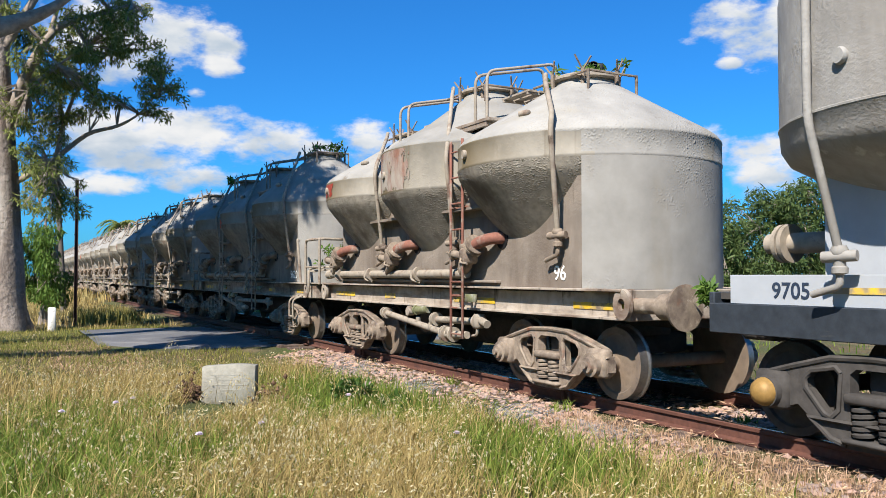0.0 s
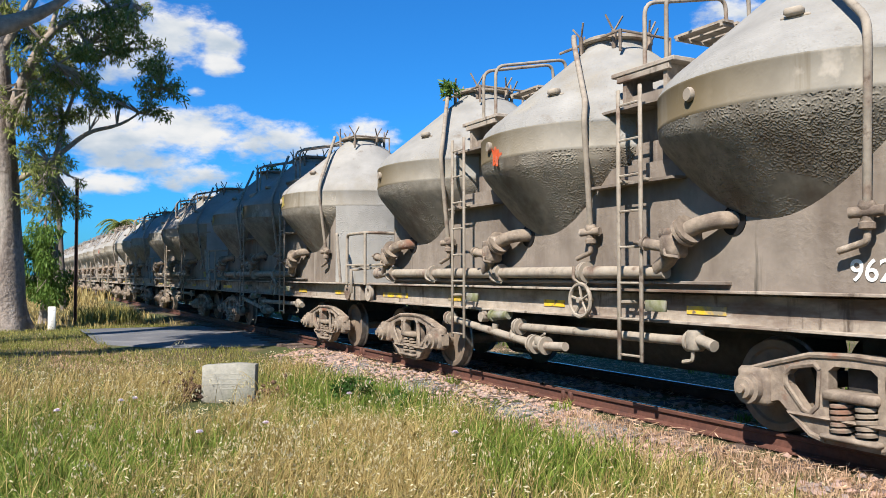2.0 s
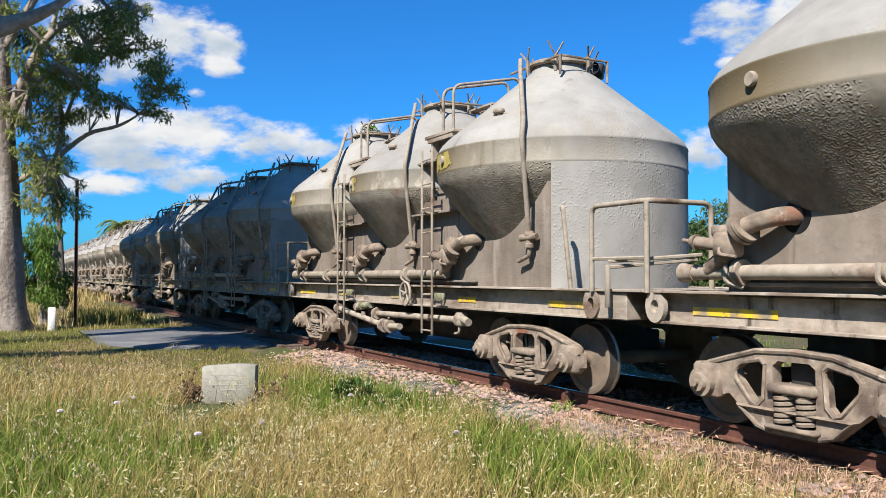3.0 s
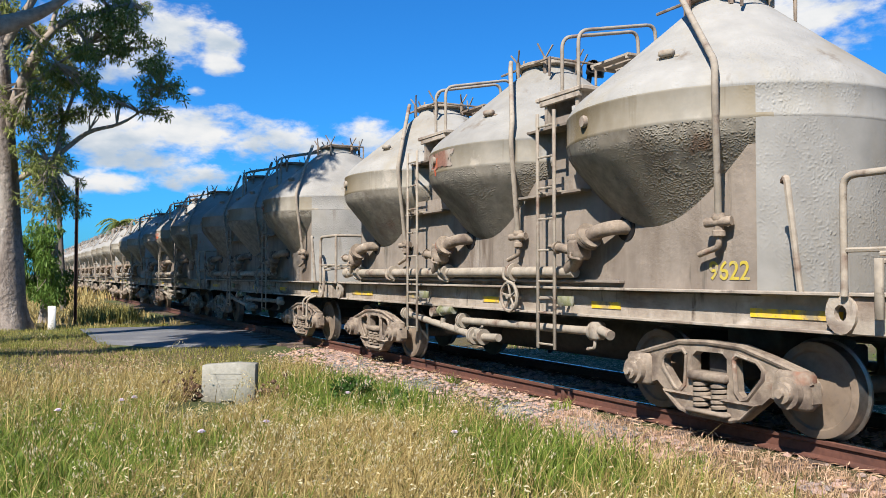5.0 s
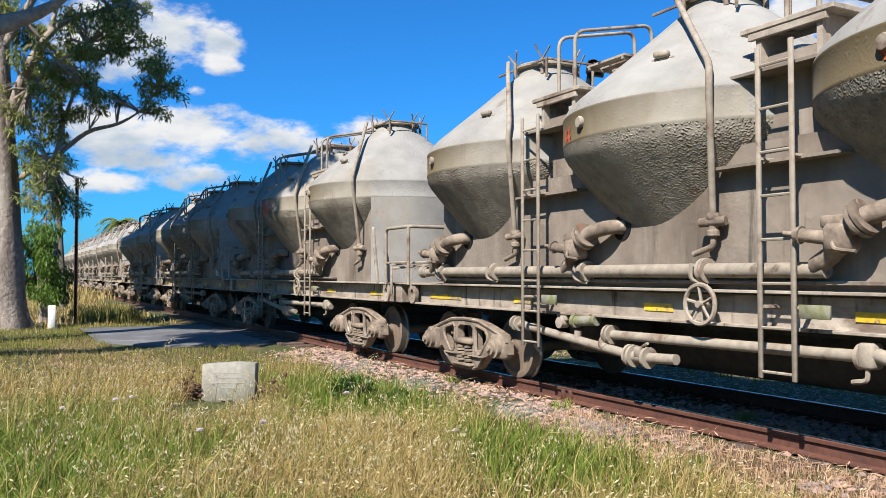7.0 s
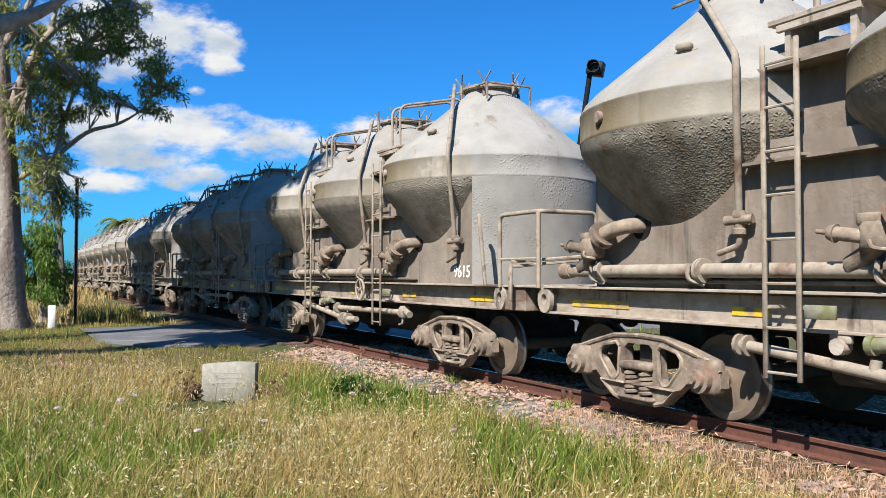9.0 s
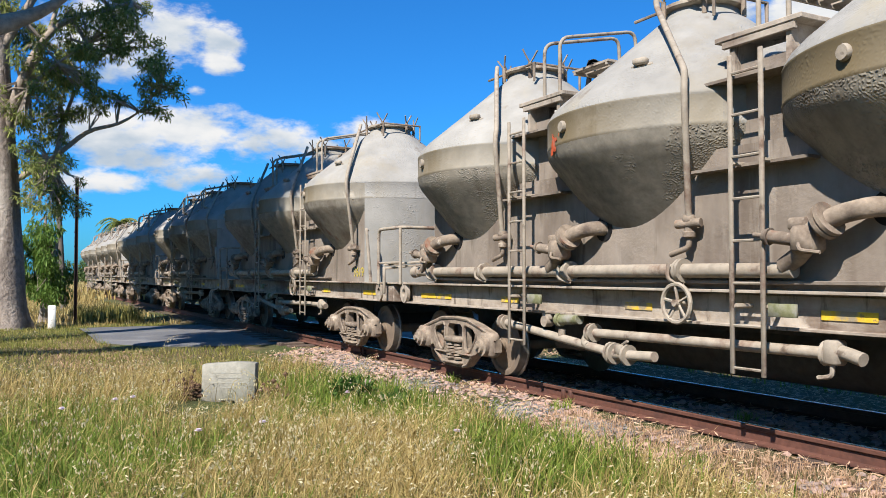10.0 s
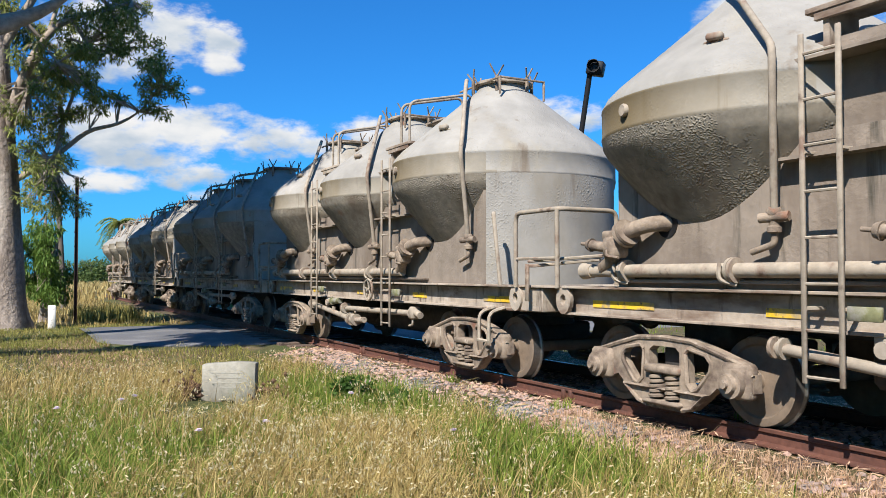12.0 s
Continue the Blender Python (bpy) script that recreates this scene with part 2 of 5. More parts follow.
POLEWOOD = material("grey_pole_timber", (0.128, 0.108, 0.088), 0.9, 0, (), (8.0, 0.3), (25.0, 0.6, 0.01))
BLACK = material("black_signal_housing", (0.012, 0.012, 0.013), 0.5, 0, (), (20.0, 0.2), None)


RUSTY = material("rust_red_pipe", (0.2, 0.085, 0.06), 0.85, 0, (((0.27, 0.23, 0.185), 4.0, 0.52, 0.66, (1, 1, 1)),), (12.0, 0.25), (50.0, 0.5, 0.005))
FADED_RED = material("faded_red_paint", (0.208, 0.104, 0.072), 0.85, 0, (((0.304, 0.264, 0.216), 2.6, 0.42, 0.6, (1, 1, 0.4)),), (15.0, 0.2), (40.0, 0.5, 0.01))
YELLOW_STAIN = material("yellow_lichen_stain", (0.336, 0.264, 0.072), 0.9, 0, (((0.304, 0.272, 0.224), 2.2, 0.45, 0.6, (1, 1, 0.4)),), (15.0, 0.2), (40.0, 0.5, 0.01))
ORANGE = material("orange_brushed_paint", (0.48, 0.08, 0.024), 0.8, 0, (((0.32, 0.24, 0.192), 9.0, 0.55, 0.7, (1, 1, 1)),), (15.0, 0.2), None)


def leafy(name, base, second, rough=0.6, through_light=0.35):
    """Foliage: colour varies by leaf; some light passes through."""
    mat = bpy.data.materials.new(name)
    mat.use_nodes = True
    n, l = mat.node_tree.nodes, mat.node_tree.links
    bsdf, out = n["Principled BSDF"], n["Material Output"]
    geo, mix = n.new("ShaderNodeNewGeometry"), n.new("ShaderNodeMix")
    mix.data_type = "RGBA"
    mix.inputs["A"].default_value, mix.inputs["B"].default_value = (*base, 1), (*second, 1)
    l.new(geo.outputs["Random Per Island"], mix.inputs["Factor"])
    l.new(mix.outputs["Result"], bsdf.inputs["Base Color"])
    bsdf.inputs["Roughness"].default_value = rough
    bsdf.inputs["Specular IOR Level"].default_value = 0.25
    tr, add = n.new("ShaderNodeBsdfTranslucent"), n.new("ShaderNodeMixShader")
    l.new(mix.outputs["Result"], tr.inputs["Color"])
    add.inputs[0].default_value = through_light
    l.new(bsdf.outputs[0], add.inputs[1])
    l.new(tr.outputs[0], add.inputs[2])
    l.new(add.outputs[0], out.inputs["Surface"])
    return mat


LEAF = leafy("eucalyptus_leaf", (0.0938, 0.132, 0.0322), (0.3, 0.312, 0.0862))
LEAF_BRIGHT = leafy("fresh_leaf", (0.064, 0.136, 0.02), (0.16, 0.24, 0.048))
LEAF_FAR = leafy("far_tree_leaf", (0.048, 0.088, 0.024), (0.12, 0.16, 0.048))
DRY = leafy("dry_grass", (0.2, 0.135, 0.036), (0.6, 0.465, 0.2), 0.7, 0.3)
GREEN = leafy("green_grass", (0.065, 0.12, 0.013), (0.25, 0.3, 0.055), 0.6, 0.35)
OLIVE = leafy("olive_grass", (0.1, 0.1, 0.018), (0.44, 0.38, 0.125), 0.65, 0.35)
SEED = leafy("pale_seed_head", (0.54, 0.458, 0.255), (0.765, 0.686, 0.468), 0.7, 0.4)
PETAL = leafy("lilac_petal", (0.7, 0.55, 0.66), (0.85, 0.78, 0.8), 0.6, 0.3)
MEADOW = leafy("yellow_green_grass", (0.09, 0.115, 0.015), (0.34, 0.34, 0.08), 0.6, 0.35)
STRAW = leafy("straw_litter", (0.264, 0.154, 0.0821), (0.562, 0.388, 0.261), 0.75, 0.15)


# ---- mesh helpers ----
def mesh_of(bm, name, smooth=True):
    me = bpy.data.meshes.new(name)
    bmesh.ops.recalc_face_normals(bm, faces=bm.faces)
    bm.to_mesh(me)
    bm.free()
    if smooth:
        for p in me.polygons:
            p.use_smooth = True
        me.set_sharp_from_angle(angle=radians(50))
    return me


def part(name, bm, mat, parent=None, label="", smooth=True):
    """Links a bmesh as one mesh object under a thing or a part."""
    ob = new(name, mesh_of(bm, name, smooth))
    for m in (mat if isinstance(mat, (list, tuple)) else [mat]):
        ob.data.materials.append(m)
    ob.parent = parent
    if label:
        ob["label"] = label
    return ob


def box(bm, x0, x1, y0, y1, z0, z1, bevel=0.0, mi=0):
    v = [bm.verts.new((x, y, z)) for x in (x0, x1) for y in (y0, y1) for z in (z0, z1)]
    fs = [bm.faces.new([v[i] for i in q]) for q in ((0, 1, 3, 2), (4, 6, 7, 5), (0, 4, 5, 1), (2, 3, 7, 6), (0, 2, 6, 4), (1, 5, 7, 3))]
    for fc in fs:
        fc.material_index = mi
    if bevel:
        es = list({e for fc in fs for e in fc.edges})
        r = bmesh.ops.bevel(bm, geom=es, offset=bevel, segments=1, affect="EDGES")
        for fc in r["faces"]:
            fc.material_index = mi
    return bm


def tube(bm, pts, r, seg=8, r1=None, mi=0, caps=True):
    """A round bar or pipe through points; r1: the radius at its end."""
    raw = [Vector(p) for p in pts]
    pts = raw[:1]
    for p in raw[1:]:
        if (p - pts[-1]).length > 1e-5:
            pts.append(p)
    rings = []
    ref = None
    for i, p in enumerate(pts):
        a = (p - pts[i - 1]).normalized() if i else (pts[1] - p).normalized()
        b = (pts[i + 1] - p).normalized() if i + 1 < len(pts) else a
        t = (a + b).normalized() if (a + b).length > 1e-6 else a
        if ref is None:
            ref = t.orthogonal().normalized()
        ref = (ref - t * ref.dot(t)).normalized()
        w = t.cross(ref)
        k = i / (len(pts) - 1)
        rad = (r if r1 is None else r + (r1 - r) * k) / max(0.5, math.cos(a.angle(b) / 2))
        rings.append([bm.verts.new(p + ref * (rad * math.cos(q)) + w * (rad * math.sin(q))) for q in (2 * math.pi * j / seg for j in range(seg))])
    for u, v in zip(rings, rings[1:]):
        for j in range(seg):
            bm.faces.new((u[j], u[(j + 1) % seg], v[(j + 1) % seg], v[j])).material_index = mi
    if caps:
        for ring in (rings[0], rings[-1]):
            bm.faces.new(ring).material_index = mi
    return bm


def rounded(pts, r=0.08, steps=4):
    """Points of a line with its corners rounded."""
    pts = [Vector(p) for p in pts]
    out = [pts[0]]
    for a, b, c in zip(pts, pts[1:], pts[2:]):
        k = min(r, (a - b).length / 2, (c - b).length / 2)
        p, q = b + (a - b).normalized() * k, b + (c - b).normalized() * k
        for i in range(steps + 1):
            t = i / steps
            out.append(p.lerp(b, t).lerp(b.lerp(q, t), t))
    return out + [pts[-1]]


def lathe(bm, prof, centre=(0, 0, 0), seg=48, a0=0.0, a1=2 * math.pi, axis="Z", mi=None):
    """Turns (radius, height) points about an axis. mi: a material for each band."""
    full = abs(a1 - a0 - 2 * math.pi) < 1e-6
    cnt = seg if full else seg + 1
    c = Vector(centre)
    rows = []
    for r, h in prof:
        row = []
        if r < 1e-6:
            one = bm.verts.new(c + (Vector((0, 0, h)) if axis == "Z" else Vector((0, h, 0)) if axis == "Y" else Vector((h, 0, 0))))
            row = [one] * cnt
        else:
            for j in range(cnt):
                q = a0 + (a1 - a0) * j / seg
                u, v = r * math.cos(q), r * math.sin(q)
                row.append(bm.verts.new(c + (Vector((u, v, h)) if axis == "Z" else Vector((u, h, v)) if axis == "Y" else Vector((h, u, v)))))
        rows.append(row)
    for i, (p, q) in enumerate(zip(rows, rows[1:])):
        for j in range(seg):
            k = (j + 1) % cnt
            vs = []
            for v in (p[j], p[k], q[k], q[j]):
                if v not in vs:
                    vs.append(v)
            if len(vs) > 2:
                bm.faces.new(vs).material_index = mi[i] if mi else 0
    return bm


def plate(bm, outer, holes, y0, y1, bevel=0.0):
    """A plate in x and z with holes, from y0 to y1."""
    tops = []
    for loop in (outer, *holes):
        vs = [bm.verts.new((x, y0, z)) for x, z in loop]
        tops.append([bm.edges.new((a, b)) for a, b in zip(vs, vs[1:] + vs[:1])])
    r = bmesh.ops.triangle_fill(bm, edges=[e for t in tops for e in t], use_beauty=True)
    faces = [g for g in r["geom"] if isinstance(g, bmesh.types.BMFace)]
    ext = bmesh.ops.extrude_face_region(bm, geom=faces)
    bmesh.ops.translate(bm, vec=(0, y1 - y0, 0), verts=[g for g in ext["geom"] if isinstance(g, bmesh.types.BMVert)])
    return bm


def writing(name, text, size, mat, parent, m, label=""):
    """Painted characters as a thin mesh."""
    cu = bpy.data.curves.new(name, "FONT")
    cu.body, cu.size, cu.extrude, cu.align_x, cu.offset = text, size, 0.002, "CENTER", 0.002
    tmp = new(name, cu)
    me = bpy.data.meshes.new_from_object(tmp.evaluated_get(bpy.context.evaluated_depsgraph_get()))
    bpy.data.objects.remove(tmp)
    ob = new(name, me)
    me.materials.clear()
    me.materials.append(mat)
    ob.parent = parent
    ob.matrix_basis = m
    if label:
        ob["label"] = label
    return ob


def leaf_mesh(name, spots, count, size, mat, seed, droop=0.5, narrow=0.22):
    """Many single leaves round spots (centre, radius), as one mesh."""
    rng = np.random.default_rng(seed)
    verts, faces = [], []
    weights = np.array([r ** 2 for _, r in spots])
    pick = rng.choice(len(spots), count, p=weights / weights.sum())
    for i in pick:
        c, r = spots[i]
        d = rng.normal(size=3)
        d /= np.linalg.norm(d)
        p = np.array(c) + d * r * rng.uniform(0.15, 1.0) ** 0.6 * np.array((1, 1, 0.85))
        ax = rng.normal(size=3) + np.array((0, 0, -droop * 2))
        ax /= np.linalg.norm(ax)
        sd = np.cross(ax, rng.normal(size=3))
        sd /= np.linalg.norm(sd) + 1e-9
        ln = size * rng.uniform(0.6, 1.4)
        w = ln * narrow * 0.5
        k = len(verts)
        verts += [p, p + ax * ln * 0.45 + sd * w, p + ax * ln, p + ax * ln * 0.45 - sd * w]
        faces.append((k, k + 1, k + 2, k + 3))
    me = bpy.data.meshes.new(name)
    me.from_pydata([tuple(v) for v in verts], [], faces)
    me.materials.append(mat)
    return me


# ---- ground, road, track ----
YC, GAUGE = 6.25, 0.74          # centre line of the track, half the spacing of the rails
GROUND = -0.3


def ground_z(x, y):
    """Height of the ground: flat, a bank before the road, a low bed under the track."""
    z = GROUND + 0.05 * noise.noise(Vector((x * 0.3, y * 0.3, 0.0)))
    z += 0.22 * math.exp(-((x + 15.5) / 3.0) ** 2 - ((y + 0.6) / 2.2) ** 2) + 0.1 * math.exp(-((x + 21.5) / 4.0) ** 2 - ((y + 0.5) / 2.0) ** 2)
    z -= 0.12 * math.exp(-((x + 9.5) / 2.2) ** 2 - ((y - 2.9) / 1.0) ** 2)
    near = max(0.0, 1 - max(0.0, abs(y - YC) - 1.3) / 1.0)
    z += (-0.17 - z) * min(1.0, near)
    road = max(0.0, 1 - max(0.0, abs(x + 20.4) - 4.0) / 1.5) * (1 if y > 2.0 else max(0.0, 1 - (2.0 - y) / 0.9))
    z += (-0.21 - z) * min(1.0, road)
    return z


def spread(lo, hi, dense_lo, dense_hi, step, far):
    """Grid lines, dense in the middle and wider outwards."""
    v = [dense_lo + i * step for i in range(int((dense_hi - dense_lo) / step) + 1)]
    s, a = step, v[0]
    while a > lo:
        s *= far
        a -= s
        v.insert(0, a)
    s, a = step, v[-1]
    while a < hi:
        s *= far
        a += s
        v.append(a)
    return v


def make_ground():
    xs, ys = spread(-2500, 2500, -30, 2, 0.3, 1.35), spread(-2500, 2500, -4, 11, 0.3, 1.35)
    verts = [(x, y, ground_z(x, y)) for x in xs for y in ys]
    k = len(ys)
    faces = [(i * k + j, (i + 1) * k + j, (i + 1) * k + j + 1, i * k + j + 1) for i in range(len(xs) - 1) for j in range(k - 1)]
    me = bpy.data.meshes.new("ground")
    me.from_pydata(verts, [], faces)
    me.materials.append(EARTH)
    for p in me.polygons:
        p.use_smooth = True
    tagged(new("ground", me), "dry and green grassy ground beside the railway", "ground", kind="structure")


make_ground()


def make_road():
    bm = bmesh.new()
    rows = []
    for i in range(60):
        y = 1.75 + i * 0.9
        c = -20.3 - 0.02 * (y - 4) - 1.1 * math.exp(-(y - 1.75) / 0.8)
        w = 3.7 - 1.1 * math.exp(-(y - 1.75) / 0.8)
        rows.append([bm.verts.new((c + w * s, y, -0.185 + 0.02 * (1 - abs(s)) - (0.06 if abs(s) == 1 else 0) + (0.012 * noise.noise(Vector((c + w * s, y, 3.0)))))) for s in (-1, -0.96, -0.5, 0, 0.5, 0.96, 1)])
    for a, b in zip(rows, rows[1:]):
        for j in range(6):
            bm.faces.new((a[j], a[j + 1], b[j + 1], b[j]))
    ob = part("road", bm, ASPHALT)
    tagged(ob, "worn dark asphalt road crossing the railway", "road", kind="structure")


make_road()


def make_track():
    for side, name in ((-1, "rail"), (1, "rail")):
        y = YC + side * GAUGE
        bm = bmesh.new()
        prof = [(-0.065, -0.15), (-0.065, -0.138), (-0.012, -0.12), (-0.01, -0.045), (-0.034, -0.035), (-0.036, -0.008), (-0.026, 0.0), (0.026, 0.0), (0.036, -0.008), (0.034, -0.035), (0.01, -0.045), (0.012, -0.12), (0.065, -0.138), (0.065, -0.15)]
        ends = [[bm.verts.new((x, y + a, z)) for a, z in prof] for x in (-400, -60, -20, 0, 30, 200)]
        for u, v in zip(ends, ends[1:]):
            for j in range(len(prof)):
                k = (j + 1) % len(prof)
                bm.faces.new((u[j], u[k], v[k], v[j])).material_index = 1 if j == 6 else 0
        ob = part(name, bm, [RAIL, RAILTOP], None)
        tagged(ob, "rusty steel rail with a polished head on timber sleepers", "rail", "rails of the track", "structure")
        for x in (-7.35, -13.2, -19.0):
            b2 = bmesh.new()
            box(b2, x - 0.09, x - 0.035, y - 0.05, y + 0.05, -0.13, -0.02, 0.006)
            box(b2, x + 0.035, x + 0.09, y - 0.05, y + 0.05, -0.13, -0.02, 0.006)
            part("joint_clip", b2, RAIL, ob)
    base = bmesh.new()
    box(base, -0.12, 0.12, -1.3, 1.3, -0.3, -0.155, 0.015)
    me = mesh_of(base, "sleeper", False)
    me.materials.append(TIMBER)
    for i in range(70):
        ob = new("sleeper", me)
        ob.location = (4 - 0.68 * i, YC, random.uniform(-0.01, 0.005))
        ob.rotation_euler = (0, 0, random.uniform(-0.02, 0.02))
        tagged(ob, "weathered dark timber sleeper bedded in ballast", "sleeper", "sleepers of the track", "structure")


make_track()


# ---- hopper wagons ----
R_WHEEL, R_SILO = 0.37, 1.57


def make_bogie(parent, x, fresh=False):
    iron = DARK if fresh else IRON
    bm = bmesh.new()
    box(bm, -0.14, 0.14, -0.9, 0.9, 0.36, 0.6, 0.03)
    box(bm, -0.3, 0.3, -0.5, 0.5, 0.58, 0.82, 0.03)
    bogie = part("bogie", bm, DARK, parent, "cast steel bogie coated in cement dust")
    bogie.location = (x, 0, 0)
    outer = [(0, 0.7), (0.34, 0.685), (0.66, 0.6), (0.9, 0.53), (0.99, 0.45), (1.0, 0.3), (0.94, 0.25), (0.72, 0.27), (0.62, 0.3), (0.5, 0.2), (0.34, 0.07), (0.22, 0.04)]
    outer = [(-a, b) for a, b in outer[:0:-1]] + outer
    hole = [(0.26, 0.56), (0.3, 0.6), (0.5, 0.56), (0.56, 0.5), (0.55, 0.43), (0.4, 0.26), (0.34, 0.24), (0.28, 0.3)]
    mid = [(-0.19, 0.1), (0.19, 0.1), (0.19, 0.56), (0.14, 0.6), (-0.14, 0.6), (-0.19, 0.56)]
    for s in (-1, 1):
        bm = bmesh.new()
        y0, y1 = sorted((s * 0.92, s * 1.02))
        plate(bm, outer, [hole, [(-a, b) for a, b in hole[::-1]], mid], y0, y1)
        frame_ob = part("side_frame", bm, iron, bogie, smooth=False)
        b = bmesh.new()
        # raised flanges round the windows and along the top
        yo = s * 1.03
        for h in (hole, [(-a, c) for a, c in hole]):
            tube(b, [(a, yo - s * 0.012, c) for a, c in h + h[:1]], 0.02, 6, caps=False)
        tube(b, [(a, yo - s * 0.01, c - 0.02) for a, c in outer if c > 0.4], 0.022, 6)
        tube(b, [(a, yo - s * 0.01, c + 0.02) for a, c in outer if c < 0.25], 0.022, 6)
        box(b, -0.21, 0.21, *sorted((s * 0.9, s * 1.08)), 0.36, 0.43, 0.015)
        box(b, -0.23, 0.23, *sorted((s * 0.9, s * 1.09)), 0.08, 0.12, 0.015)
        part("frame_flange", b, iron, frame_ob)
        for sx in (-0.1, 0.1):
            b = bmesh.new()
            pts = [(sx + 0.075 * math.cos(q * 0.7), s * 0.99 + 0.075 * math.sin(q * 0.7), 0.12 + 0.24 * q / 50) for q in range(51)]
            tube(b, pts, 0.017, 5)
            part("spring", b, iron, frame_ob)
        for sx in (-0.84, 0.84):
            b = bmesh.new()
            lathe(b, [(0.0, 1.2), (0.035, 1.2), (0.035, 1.17), (0.075, 1.165), (0.085, 1.13), (0.12, 1.125), (0.125, 1.0), (0.0, 1.0)], (sx, 0, R_WHEEL), 18, axis="Y")
            box(b, sx - 0.15, sx + 0.15, 0.93, 1.07, R_WHEEL - 0.13, R_WHEEL + 0.16, 0.03)
            if s < 0:
                for v in b.verts:
                    v.co.y = -v.co.y
            part("axle_box", b, iron, frame_ob)
            if fresh:
                b = bmesh.new()
                lathe(b, [(0.0, s * 1.215), (0.04, s * 1.215), (0.09, s * 1.18), (0.11, s * 1.13), (0.115, s * 1.06)], (sx, 0, R_WHEEL), 18, axis="Y")
                part("axle_cap", b, BRASS, frame_ob, "ochre painted axle cap")
    for sx in (-0.84, 0.84):
        b = bmesh.new()
        for s in (-1, 1):
            prof = [(0.0, 0.8), (0.07, 0.8), (0.075, 0.79), (0.2, 0.765), (0.29, 0.77), (0.305, 0.79), (0.355, 0.79), (R_WHEEL - 0.004, 0.785), (R_WHEEL, 0.72), (R_WHEEL + 0.006, 0.695), (R_WHEEL + 0.028, 0.685), (R_WHEEL + 0.028, 0.668), (0.3, 0.66), (0.1, 0.69), (0.0, 0.69)]
            lathe(b, [(r, s * h) for r, h in prof], (0, 0, 0), 40, axis="Y", mi=[0, 0, 0, 0, 0, 0, 0, 1, 1, 1, 1, 0, 0, 0])
        tube(b, [(0, -0.95, 0), (0, 0.95, 0)], 0.07, 12)
        w = part("wheelset", b, [DARK if fresh else WHEEL, TREAD], bogie)
        w.location = (sx, 0, R_WHEEL)
    return bogie


def make_ladder(parent, x, y, z0, z1, metal=PIPE):
    bm = bmesh.new()
    for dx in (-0.15, 0.15):
        box(bm, x + dx - 0.02, x + dx + 0.02, y - 0.012, y + 0.012, z0, z1, 0.004)
    lad = part("ladder", bm, metal, parent, "dusty steel rung ladder")
    n = 8
    for i in range(n):
        z = z0 + 0.05 + i * (z1 - z0 - 0.2) / (n - 1)
        b = bmesh.new()
        tube(b, [(x - 0.15, y, z), (x + 0.15, y, z)], 0.012, 6)
        part("rung", b, metal, lad)
    for dx in (-0.14, 0.14):
        for z, yw in ((2.12, -1.0), (1.0, -1.0)):
            b = bmesh.new()
            tube(b, [(x + dx, y, z), (x + dx, yw, z)], 0.02, 6)
            part("bracket", b, metal, lad)
    return lad


